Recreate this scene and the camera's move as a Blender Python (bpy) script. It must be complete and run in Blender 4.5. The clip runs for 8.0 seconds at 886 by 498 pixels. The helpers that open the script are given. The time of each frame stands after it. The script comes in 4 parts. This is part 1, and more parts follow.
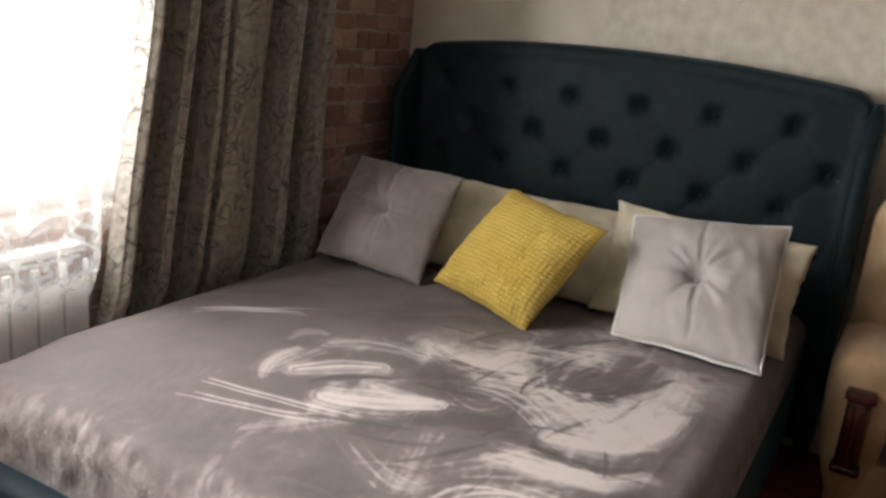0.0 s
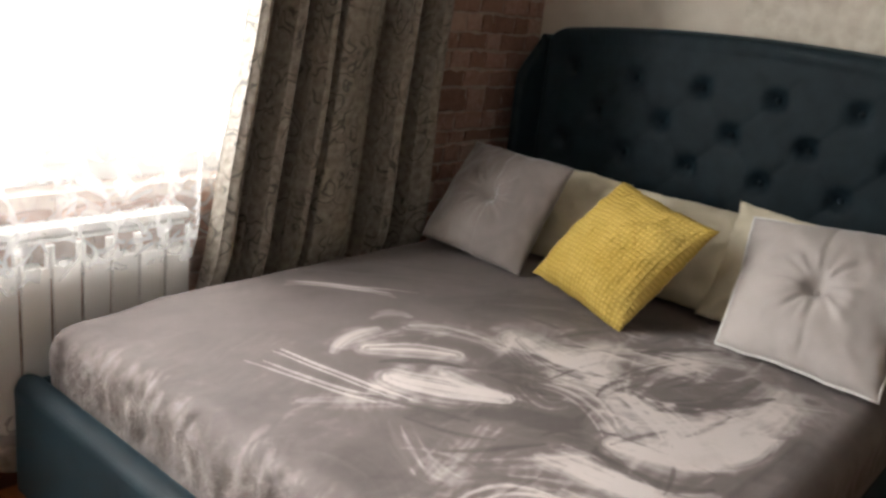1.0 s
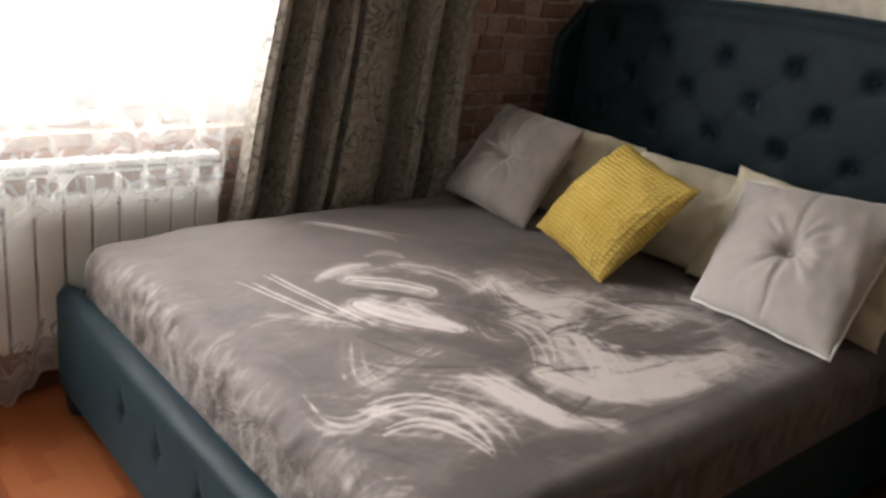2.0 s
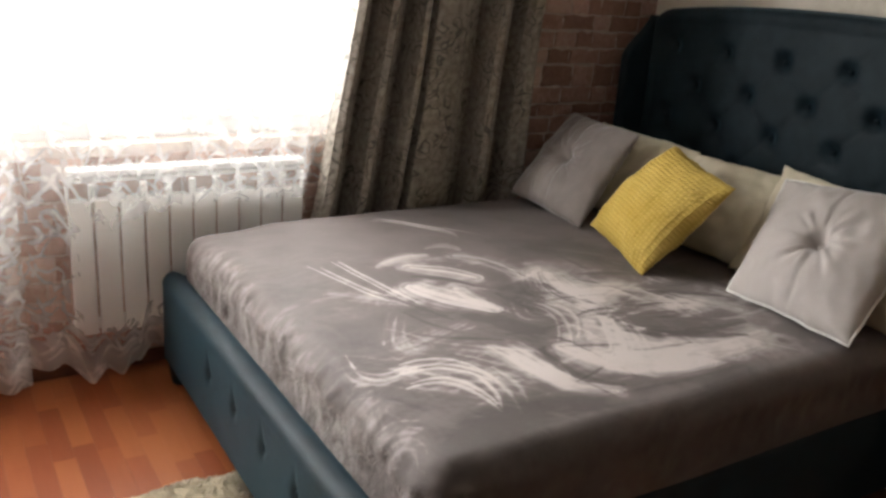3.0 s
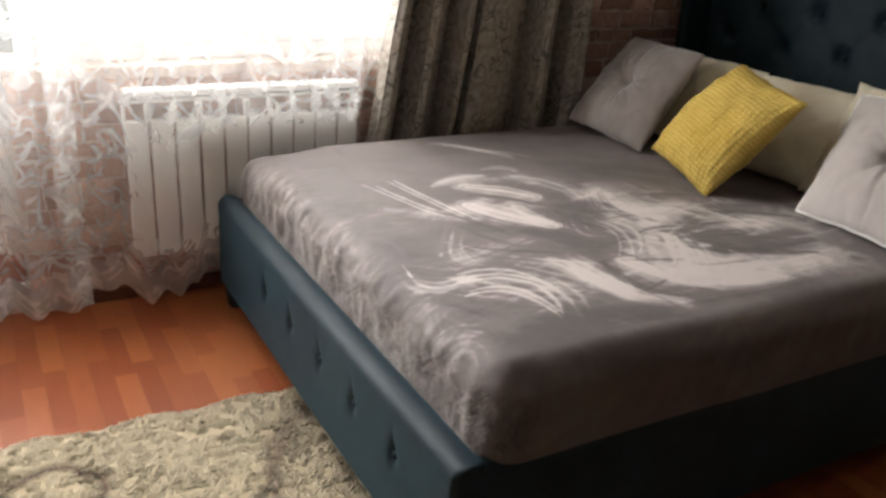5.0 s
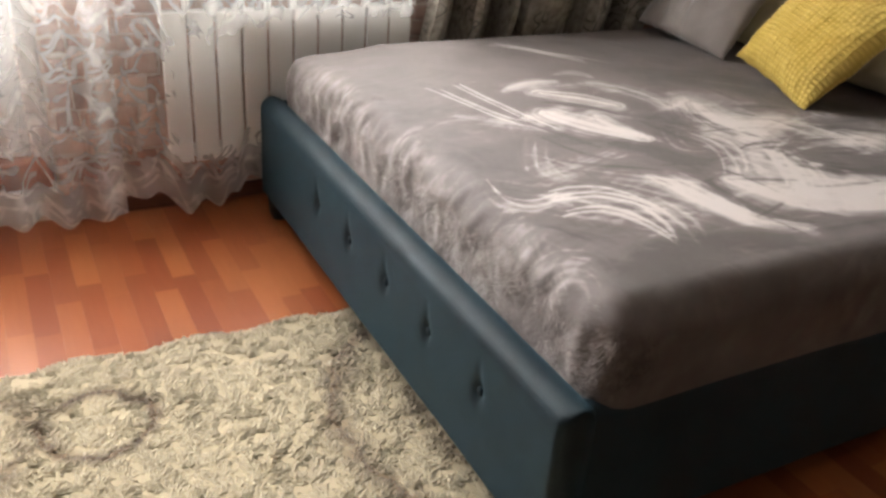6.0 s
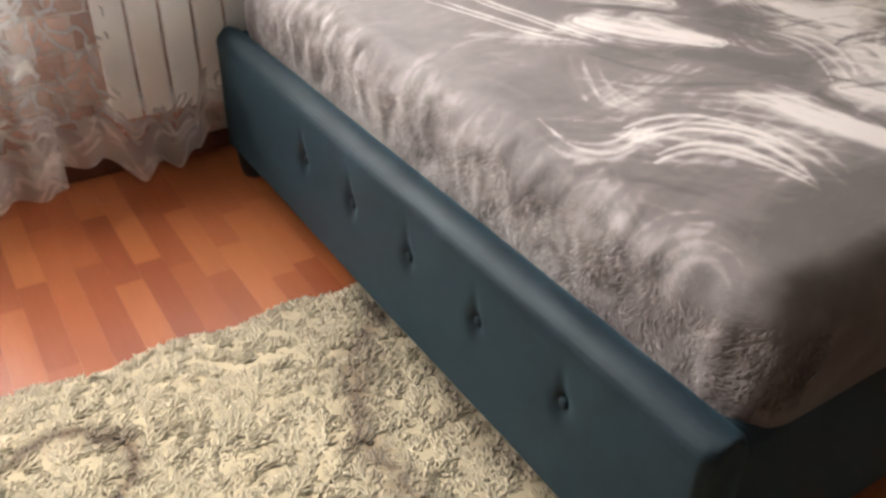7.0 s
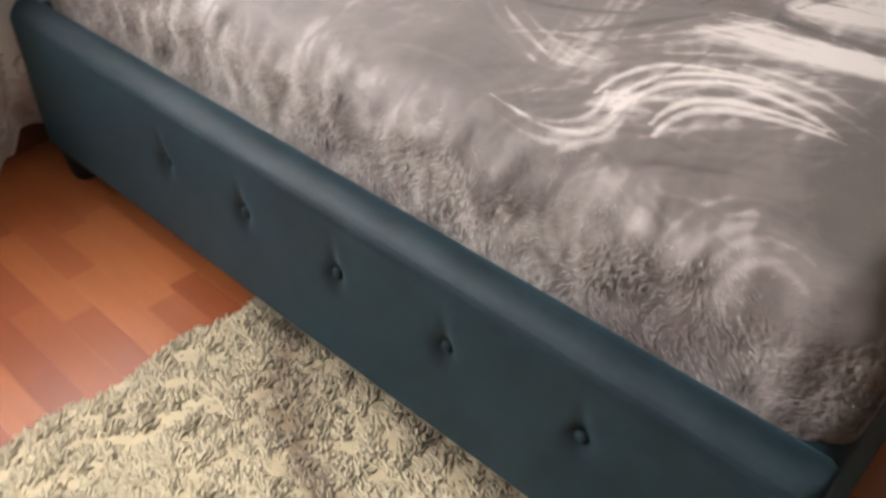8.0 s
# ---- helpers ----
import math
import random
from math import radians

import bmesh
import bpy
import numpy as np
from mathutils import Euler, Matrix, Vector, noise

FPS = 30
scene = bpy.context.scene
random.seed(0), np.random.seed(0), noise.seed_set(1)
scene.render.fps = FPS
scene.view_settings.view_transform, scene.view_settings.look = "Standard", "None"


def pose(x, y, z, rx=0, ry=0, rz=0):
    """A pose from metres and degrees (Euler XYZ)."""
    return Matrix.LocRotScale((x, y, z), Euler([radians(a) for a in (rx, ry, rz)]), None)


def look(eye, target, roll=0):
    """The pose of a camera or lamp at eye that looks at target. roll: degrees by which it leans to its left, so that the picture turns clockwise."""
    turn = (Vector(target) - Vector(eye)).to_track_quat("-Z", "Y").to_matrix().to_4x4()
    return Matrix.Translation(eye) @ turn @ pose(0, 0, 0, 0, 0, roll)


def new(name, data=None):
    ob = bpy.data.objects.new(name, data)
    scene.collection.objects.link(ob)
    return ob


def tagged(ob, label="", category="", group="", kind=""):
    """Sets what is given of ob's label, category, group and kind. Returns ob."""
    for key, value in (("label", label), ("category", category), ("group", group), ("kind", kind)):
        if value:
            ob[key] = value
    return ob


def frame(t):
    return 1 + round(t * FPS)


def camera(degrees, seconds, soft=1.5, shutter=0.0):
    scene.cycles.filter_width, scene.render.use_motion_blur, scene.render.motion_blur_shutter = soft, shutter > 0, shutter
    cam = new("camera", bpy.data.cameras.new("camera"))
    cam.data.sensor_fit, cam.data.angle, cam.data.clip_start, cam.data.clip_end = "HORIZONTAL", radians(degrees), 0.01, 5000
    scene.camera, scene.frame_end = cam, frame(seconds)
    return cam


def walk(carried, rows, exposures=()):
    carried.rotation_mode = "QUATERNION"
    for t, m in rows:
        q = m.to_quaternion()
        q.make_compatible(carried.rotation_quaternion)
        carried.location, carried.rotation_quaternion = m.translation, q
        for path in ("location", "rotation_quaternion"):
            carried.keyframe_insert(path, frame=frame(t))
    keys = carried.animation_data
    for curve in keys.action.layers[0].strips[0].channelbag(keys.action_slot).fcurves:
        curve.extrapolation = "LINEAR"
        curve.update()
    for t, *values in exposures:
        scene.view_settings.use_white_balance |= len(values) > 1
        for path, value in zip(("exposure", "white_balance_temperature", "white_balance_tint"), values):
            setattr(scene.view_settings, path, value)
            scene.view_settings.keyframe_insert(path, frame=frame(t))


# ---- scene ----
cam = camera(54.8, 8.0, soft=2.8, shutter=0.3)
PATH = [
    (0, (-3.296, -2.336, 1.529), (-1.599, -1.42, 1.0), 5.6),
    (0.5, (-3.259, -2.357, 1.499), (-1.627, -1.331, 0.966), 5.5),
    (1, (-3.119, -2.466, 1.504), (-1.639, -1.251, 0.927), 6.5),
    (1.5, (-2.998, -2.689, 1.508), (-1.637, -1.371, 0.869), 7.2),
    (3, (-2.96, -3.286, 1.547), (-1.931, -1.695, 0.906), 4.3),
    (3.5, (-2.912, -3.41, 1.54), (-1.992, -1.758, 0.889), 4.1),
    (4, (-2.896, -3.431, 1.528), (-1.989, -1.781, 0.855), 4.7),
    (5.5, (-3.009, -3.141, 1.36), (-2.101, -1.562, 0.535), 3.3),
    (6, (-3.019, -3.003, 1.322), (-2.147, -1.463, 0.39), 4.7),
    (6.5, (-2.984, -2.794, 1.268), (-2.109, -1.304, 0.262), 2.8),
    (7, (-2.925, -2.547, 1.19), (-2.025, -1.144, 0.085), 0.9),
    (7.5, (-2.91, -2.414, 1.161), (-1.932, -1.177, -0.069), 2.4),
    (8, (-2.882, -2.178, 1.147), (-1.738, -1.129, -0.114), 0.5),
]
walk(cam, [(t, look(eye, target, roll)) for t, eye, target, roll in PATH],
     exposures=[(0.0, -0.05), (0.5, 0.06), (1.0, 0.0), (1.5, -0.10), (3.0, 0.0), (3.5, -0.08), (4.0, -0.10), (5.5, 0.08), (6.5, 0.36), (8.0, 0.28)])

# ---------------------------------------------------------------- light
world = bpy.data.worlds.new("world")
scene.world = world
world.use_nodes = True
wn = world.node_tree.nodes
sky = wn.new("ShaderNodeTexSky")
sky.sky_type = "NISHITA"
sky.sun_disc = False
sky.sun_elevation = radians(40)
sky.sun_rotation = radians(20)
wn["Background"].inputs["Strength"].default_value = 0.12
world.node_tree.links.new(sky.outputs[0], wn["Background"].inputs["Color"])

sun_data = bpy.data.lights.new("sun", "SUN")
sun_data.energy, sun_data.angle, sun_data.color = 0.6, radians(12), (1.0, 0.95, 0.88)
sun = new("sun", sun_data)
sun.matrix_world = look((-1.6, 8, 7), (-1.6, 0, 0))

HEAD_X, WIN_Y = 0.15, -0.20          # inner faces of the headboard wall and the window wall
ROOM_X, ROOM_Y, CEIL = -4.6, -6.2, 2.62
WIN_L, WIN_R, WIN_B, WIN_T = -2.86, -1.22, 0.855, 2.28
DOOR_L, DOOR_R = -3.66, -2.885


def area(name, x0, x1, z0, z1, y, power, colour):
    d = bpy.data.lights.new(name, "AREA")
    d.shape, d.size, d.size_y, d.energy, d.color = "RECTANGLE", x1 - x0, z1 - z0, power, colour
    o = new(name, d)
    o.matrix_world = pose((x0 + x1) / 2, y, (z0 + z1) / 2, -90, 0, 0)
    return o


area("window_daylight", WIN_L - 0.1, WIN_R + 0.1, WIN_B - 0.05, WIN_T + 0.1, 0.20, 88, (1.0, 0.985, 0.97))
area("door_daylight", DOOR_L - 0.05, DOOR_R - 0.02, 0.95, WIN_T + 0.1, 0.20, 130, (1.0, 0.985, 0.97))


# ---------------------------------------------------------------- materials
def mat(name, rough=0.7, metal=0.0, spec=0.5):
    m = bpy.data.materials.new(name)
    m.use_nodes = True
    b = m.node_tree.nodes["Principled BSDF"]
    b.inputs["Roughness"].default_value = rough
    b.inputs["Metallic"].default_value = metal
    b.inputs["Specular IOR Level"].default_value = spec
    return m, m.node_tree.nodes, m.node_tree.links, b


def node(nodes, kind, **kw):
    n = nodes.new(kind)
    for k, v in kw.items():
        n.inputs[k.replace("_", " ")].default_value = v
    return n


def ramp(nodes, links, source, stops):
    r = nodes.new("ShaderNodeValToRGB")
    e = r.color_ramp.elements
    while len(e) < len(stops):
        e.new(0.5)
    for el, (p, c) in zip(e, stops):
        el.position, el.color = p, (*c, 1)
    links.new(source, r.inputs[0])
    return r


def bump(nodes, links, source, b, strength, dist):
    n = node(nodes, "ShaderNodeBump", Strength=strength, Distance=dist)
    links.new(source, n.inputs["Height"])
    links.new(n.outputs[0], b.inputs["Normal"])
    return n


def calc(nodes, links, op, a, b=None, clamp=False):
    n = nodes.new("ShaderNodeMath")
    n.operation, n.use_clamp = op, clamp
    for i, v in enumerate((a, b)):
        if v is None:
            continue
        if isinstance(v, (int, float)):
            n.inputs[i].default_value = v
        else:
            links.new(v, n.inputs[i])
    return n.outputs[0]


def mix(nodes, links, fac, a, b):
    n = nodes.new("ShaderNodeMix")
    n.data_type = "RGBA"
    for i, v in ((0, fac), (6, a), (7, b)):
        if isinstance(v, tuple):
            n.inputs[i].default_value = (*v, 1)
        elif isinstance(v, (int, float)):
            n.inputs[i].default_value = v
        else:
            links.new(v, n.inputs[i])
    return n.outputs[2]


def noise_mat(name, c0, c1, scale, rough=0.8, bump_scale=200.0, bump_strength=0.3, bump_dist=0.002, detail=5.0, sheen=0.0, metal=0.0, lo=0.3, hi=0.7):
    """Two colours mottled by noise, with a fine relief."""
    m, n, l, b = mat(name, rough, metal)
    tc = n.new("ShaderNodeTexCoord")
    t = node(n, "ShaderNodeTexNoise", Scale=scale, Detail=detail)
    l.new(tc.outputs["Object"], t.inputs["Vector"])
    r = ramp(n, l, t.outputs[0], [(lo, c0), (hi, c1)])
    l.new(r.outputs[0], b.inputs["Base Color"])
    f = node(n, "ShaderNodeTexNoise", Scale=bump_scale, Detail=2.0)
    l.new(tc.outputs["Object"], f.inputs["Vector"])
    bump(n, l, f.outputs[0], b, bump_strength, bump_dist)
    b.inputs["Sheen Weight"].default_value = sheen
    b.inputs["Sheen Roughness"].default_value = 0.4
    return m


M_plaster = noise_mat("ceiling paint", (0.42, 0.40, 0.37), (0.48, 0.46, 0.43), 3, 0.9)
M_paper = noise_mat("beige wallpaper", (0.74, 0.67, 0.56), (0.83, 0.76, 0.65), 9, 0.75, 90, 0.5, 0.003)
M_paper_b = noise_mat("embossed cream wallpaper", (0.68, 0.61, 0.50), (0.84, 0.78, 0.67), 22, 0.65, 60, 0.6, 0.004, 8)
# for the unseen walls: an assumed dark tone that lowers the bounced light
M_wall_dark = noise_mat("dark brown of unseen walls", (0.085, 0.068, 0.055), (0.12, 0.095, 0.078), 9, 0.8, 90, 0.5, 0.003)
M_mortar = noise_mat("pale mortar wallpaper", (0.42, 0.32, 0.265), (0.66, 0.55, 0.47), 25, 0.85, 150, 0.5, 0.002)
M_pvc = noise_mat("white window plastic", (0.78, 0.78, 0.77), (0.83, 0.83, 0.82), 4, 0.35, 300, 0.02, 0.0005)
M_enamel = noise_mat("white radiator enamel", (0.82, 0.81, 0.78), (0.87, 0.86, 0.83), 6, 0.4, 300, 0.03, 0.0005)
M_teal = noise_mat("dark teal upholstery", (0.0045, 0.0135, 0.0195), (0.0085, 0.0225, 0.032), 14, 0.6, 900, 0.5, 0.0008, sheen=0.23)
teal_cloth = M_teal.node_tree.nodes["Principled BSDF"].inputs
teal_cloth["Specular IOR Level"].default_value = 0.3
teal_cloth["Sheen Tint"].default_value = (0.20, 0.43, 0.56, 1)
M_teal_dark = noise_mat("teal button cloth", (0.0045, 0.0135, 0.0195), (0.0085, 0.0225, 0.032), 20, 0.95, 900, 0.4, 0.0008)
M_black = noise_mat("black plastic leg", (0.010, 0.009, 0.008), (0.02, 0.018, 0.016), 20, 0.5)
M_cream = noise_mat("cream cotton", (0.60, 0.54, 0.40), (0.72, 0.66, 0.52), 8, 0.9, 700, 0.3, 0.0008)
M_white_piping = noise_mat("white piping", (0.70, 0.69, 0.66), (0.80, 0.79, 0.76), 30, 0.8)
M_tan = noise_mat("tan armchair plush", (0.42, 0.27, 0.145), (0.60, 0.43, 0.26), 10, 0.75, 300, 0.4, 0.001, sheen=0.3)
M_mahogany = noise_mat("polished mahogany", (0.028, 0.006, 0.004), (0.06, 0.012, 0.008), 30, 0.12, 200, 0.05, 0.0005)
M_balcony = noise_mat("balcony plaster", (0.50, 0.36, 0.30), (0.66, 0.52, 0.45), 8, 0.9)
M_skirt = noise_mat("brown skirting", (0.10, 0.035, 0.018), (0.16, 0.06, 0.03), 20, 0.5)
M_glass, gn, gl, gb = mat("window glass", 0.02)
gb.inputs["Transmission Weight"].default_value = 1.0
gb.inputs["IOR"].default_value = 1.45


def velvet(name, c0, c1, scale=5.0):
    m, n, l, b = mat(name, 0.75)
    tc = n.new("ShaderNodeTexCoord")
    t = node(n, "ShaderNodeTexNoise", Scale=scale, Detail=6.0, Distortion=1.2)
    l.new(tc.outputs["Object"], t.inputs["Vector"])
    l.new(ramp(n, l, t.outputs[0], [(0.3, c0), (0.7, c1)]).outputs[0], b.inputs["Base Color"])
    f = node(n, "ShaderNodeTexNoise", Scale=500.0, Detail=2.0)
    l.new(tc.outputs["Object"], f.inputs["Vector"])
    bump(n, l, f.outputs[0], b, 0.3, 0.001)
    b.inputs["Sheen Weight"].default_value = 0.6
    b.inputs["Sheen Roughness"].default_value = 0.35
    return m


M_grey_velvet = velvet("warm grey velvet", (0.192, 0.161, 0.149), (0.255, 0.218, 0.202))
M_silver_velvet = velvet("silver grey velvet", (0.41, 0.37, 0.345), (0.50, 0.46, 0.435))


def waffle():
    m, n, l, b = mat("mustard waffle knit", 0.9)
    uv = n.new("ShaderNodeUVMap")
    sep = n.new("ShaderNodeSeparateXYZ")
    l.new(uv.outputs[0], sep.inputs[0])
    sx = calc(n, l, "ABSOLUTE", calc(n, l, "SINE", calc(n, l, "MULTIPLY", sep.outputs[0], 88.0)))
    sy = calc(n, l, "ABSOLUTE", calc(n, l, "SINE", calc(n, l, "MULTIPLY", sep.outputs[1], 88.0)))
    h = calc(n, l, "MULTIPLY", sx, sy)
    tc = n.new("ShaderNodeTexCoord")
    t = node(n, "ShaderNodeTexNoise", Scale=7.0, Detail=4.0)
    l.new(tc.outputs["Object"], t.inputs["Vector"])
    base = ramp(n, l, t.outputs[0], [(0.3, (0.62, 0.43, 0.085)), (0.7, (0.74, 0.54, 0.14))]).outputs[0]
    # shade in the weave's hollows is painted into the colour, following the relief
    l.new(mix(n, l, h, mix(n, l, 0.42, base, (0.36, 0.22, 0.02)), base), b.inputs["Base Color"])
    bump(n, l, h, b, 0.7, 0.006)
    return m


M_yellow = waffle()


def blanket_mat():
    """Plush fleece: the pile brushed one way is pale, the other way dark; nap, which also holds the near flank's shade,
    is stored on the mesh.
    """
    m, n, l, b = mat("taupe plush fleece", 0.7)
    at = n.new("ShaderNodeAttribute")
    at.attribute_name = "nap"
    tc = n.new("ShaderNodeTexCoord")
    t = node(n, "ShaderNodeTexNoise", Scale=8.0, Detail=8.0, Distortion=0.5)
    l.new(tc.outputs["Object"], t.inputs["Vector"])
    f = node(n, "ShaderNodeTexNoise", Scale=60.0, Detail=4.0)
    l.new(tc.outputs["Object"], f.inputs["Vector"])
    v = calc(n, l, "ADD", at.outputs["Fac"], calc(n, l, "MULTIPLY", calc(n, l, "SUBTRACT", t.outputs[0], 0.5), 0.32))
    v = calc(n, l, "ADD", v, calc(n, l, "MULTIPLY", calc(n, l, "SUBTRACT", f.outputs[0], 0.5), 0.16))
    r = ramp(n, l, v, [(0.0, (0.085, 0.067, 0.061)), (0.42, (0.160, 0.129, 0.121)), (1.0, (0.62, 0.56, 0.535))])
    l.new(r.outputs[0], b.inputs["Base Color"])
    g = node(n, "ShaderNodeTexNoise", Scale=420.0, Detail=3.0)
    l.new(tc.outputs["Object"], g.inputs["Vector"])
    bump(n, l, g.outputs[0], b, 0.35, 0.002)
    b.inputs["Sheen Weight"].default_value = 0.15
    b.inputs["Sheen Roughness"].default_value = 0.45
    return m


M_blanket = blanket_mat()


def damask():
    m, n, l, b = mat("taupe damask curtain", 0.6)
    uv = n.new("ShaderNodeUVMap")
    d = node(n, "ShaderNodeTexNoise", Scale=9.0, Detail=2.0)
    l.new(uv.outputs[0], d.inputs["Vector"])
    vm = n.new("ShaderNodeVectorMath")
    vm.operation = "MULTIPLY_ADD"
    l.new(d.outputs["Color"], vm.inputs[0])
    vm.inputs[1].default_value = (0.16, 0.16, 0.16)
    l.new(uv.outputs[0], vm.inputs[2])
    vor = n.new("ShaderNodeTexVoronoi")
    vor.feature = "F1"
    vor.inputs["Scale"].default_value = 8.5
    l.new(vm.outputs[0], vor.inputs["Vector"])
    rings = calc(n, l, "ABSOLUTE", calc(n, l, "SINE", calc(n, l, "MULTIPLY", vor.outputs["Distance"], 11.0)))
    thin = calc(n, l, "SUBTRACT", 1.0, calc(n, l, "DIVIDE", rings, 0.50), True)
    e = node(n, "ShaderNodeTexNoise", Scale=7.0, Detail=2.0)
    l.new(uv.outputs[0], e.inputs["Vector"])
    part_of = calc(n, l, "MULTIPLY", calc(n, l, "SUBTRACT", e.outputs[0], 0.42), 9.0, True)
    g = node(n, "ShaderNodeTexNoise", Scale=38.0, Detail=4.0)
    l.new(uv.outputs[0], g.inputs["Vector"])
    base = ramp(n, l, g.outputs[0], [(0.35, (0.23, 0.20, 0.165)), (0.65, (0.40, 0.355, 0.30))]).outputs[0]
    l.new(mix(n, l, calc(n, l, "MULTIPLY", calc(n, l, "MULTIPLY", thin, part_of), 0.9), base, (0.035, 0.033, 0.033)), b.inputs["Base Color"])
    f = node(n, "ShaderNodeTexNoise", Scale=600.0, Detail=2.0)
    l.new(uv.outputs[0], f.inputs["Vector"])
    bump(n, l, f.outputs[0], b, 0.3, 0.001)
    b.inputs["Roughness"].default_value = 0.42
    return m


M_damask = damask()


def sheer():
    """White voile with an embroidered leaf pattern: thin net between denser threads."""
    m, n, l, b = mat("white lace voile", 0.8)
    out = n["Material Output"]
    uv = n.new("ShaderNodeUVMap")
    d = node(n, "ShaderNodeTexNoise", Scale=9.0, Detail=1.0)
    l.new(uv.outputs[0], d.inputs["Vector"])
    vm = n.new("ShaderNodeVectorMath")
    vm.operation = "MULTIPLY_ADD"
    l.new(d.outputs["Color"], vm.inputs[0])
    vm.inputs[1].default_value = (0.11, 0.11, 0.11)
    mp = n.new("ShaderNodeMapping")
    mp.inputs["Scale"].default_value = (0.95, 1.30, 1.0)
    l.new(uv.outputs[0], mp.inputs[0])
    l.new(mp.outputs[0], vm.inputs[2])
    lines = None
    for scale, turn, width in ((9.5, 0.5, 0.060), (7.5, -0.4, 0.050)):
        lean = n.new("ShaderNodeMapping")
        lean.inputs["Rotation"].default_value = (0, 0, turn)
        lean.inputs["Scale"].default_value = (0.78, 0.92, 1.0)
        l.new(vm.outputs[0], lean.inputs[0])
        t = node(n, "ShaderNodeTexVoronoi", Scale=scale)
        t.voronoi_dimensions = "2D"
        t.feature = "DISTANCE_TO_EDGE"
        l.new(lean.outputs[0], t.inputs["Vector"])
        k = calc(n, l, "SUBTRACT", 1.5, calc(n, l, "DIVIDE", t.outputs["Distance"], width), True)
        lines = k if lines is None else calc(n, l, "MAXIMUM", lines, k)
    gaps = node(n, "ShaderNodeTexNoise", Scale=15.0, Detail=1.0)
    l.new(vm.outputs[0], gaps.inputs["Vector"])
    lines = calc(n, l, "MULTIPLY", lines, calc(n, l, "MULTIPLY", calc(n, l, "SUBTRACT", gaps.outputs[0], 0.38), 7.0, True))
    fill = node(n, "ShaderNodeTexNoise", Scale=13.0, Detail=1.0, Distortion=0.8)
    l.new(vm.outputs[0], fill.inputs["Vector"])
    patch = calc(n, l, "MULTIPLY", calc(n, l, "MULTIPLY", calc(n, l, "SUBTRACT", fill.outputs[0], 0.56), 14.0, True), 0.14)
    # the panel before the radiator is plain above its embroidered border
    suv = n.new("ShaderNodeSeparateXYZ")
    l.new(uv.outputs[0], suv.inputs[0])
    plain = calc(n, l, "MULTIPLY", calc(n, l, "MULTIPLY", calc(n, l, "SUBTRACT", suv.outputs[0], 4.29), 20.0, True), calc(n, l, "MULTIPLY", calc(n, l, "SUBTRACT", suv.outputs[1], 0.10), 14.0, True))
    plain = calc(n, l, "MULTIPLY", plain, calc(n, l, "MULTIPLY", calc(n, l, "SUBTRACT", 0.58, suv.outputs[1]), 12.0, True))
    keep = calc(n, l, "SUBTRACT", 1.0, plain)
    lines = calc(n, l, "MULTIPLY", lines, keep)
    patch = calc(n, l, "MULTIPLY", patch, keep)
    # the embroidered border along the hem is denser
    border = calc(n, l, "MULTIPLY", calc(n, l, "MULTIPLY", calc(n, l, "SUBTRACT", 0.13, suv.outputs[1]), 14.0, True), 0.20)
    patch = calc(n, l, "ADD", patch, border)
    cover = calc(n, l, "MINIMUM", calc(n, l, "ADD", calc(n, l, "ADD", calc(n, l, "MULTIPLY", lines, 0.19), patch), calc(n, l, "ADD", 0.22, calc(n, l, "MULTIPLY", plain, 0.055))), 0.92)
    tr = n.new("ShaderNodeBsdfTransparent")
    di = n.new("ShaderNodeBsdfDiffuse")
    di.inputs["Color"].default_value = (0.86, 0.85, 0.83, 1)
    tl = n.new("ShaderNodeBsdfTranslucent")
    tl.inputs["Color"].default_value = (0.86, 0.85, 0.83, 1)
    cloth = n.new("ShaderNodeMixShader")
    cloth.inputs[0].default_value = 0.5
    l.new(di.outputs[0], cloth.inputs[1])
    l.new(tl.outputs[0], cloth.inputs[2])
    s = n.new("ShaderNodeMixShader")
    l.new(cover, s.inputs[0])
    l.new(tr.outputs[0], s.inputs[1])
    l.new(cloth.outputs[0], s.inputs[2])
    l.new(s.outputs[0], out.inputs["Surface"])
    return m


M_sheer = sheer()


def piece_mat(name, stops, rough, grain_scale, grain_axis, grain_amount, bump_strength=0.2, spec=0.5):
    """Each piece takes its own tone, with a grain or mottling over it."""
    m, n, l, b = mat(name, rough, spec=spec)
    info = n.new("ShaderNodeObjectInfo")
    geo = n.new("ShaderNodeNewGeometry")
    tone = calc(n, l, "FRACT", calc(n, l, "ADD", info.outputs["Random"], geo.outputs["Random Per Island"]))
    tc = n.new("ShaderNodeTexCoord")
    mp = n.new("ShaderNodeMapping")
    mp.inputs["Scale"].default_value = grain_axis
    l.new(geo.outputs["Position"], mp.inputs[0])
    t = node(n, "ShaderNodeTexNoise", Scale=grain_scale, Detail=6.0, Distortion=0.6)
    l.new(mp.outputs[0], t.inputs["Vector"])
    v = calc(n, l, "ADD", tone, calc(n, l, "MULTIPLY", calc(n, l, "SUBTRACT", t.outputs[0], 0.5), grain_amount), True)
    l.new(ramp(n, l, v, stops).outputs[0], b.inputs["Base Color"])
    bump(n, l, t.outputs[0], b, bump_strength, 0.002)
    return m


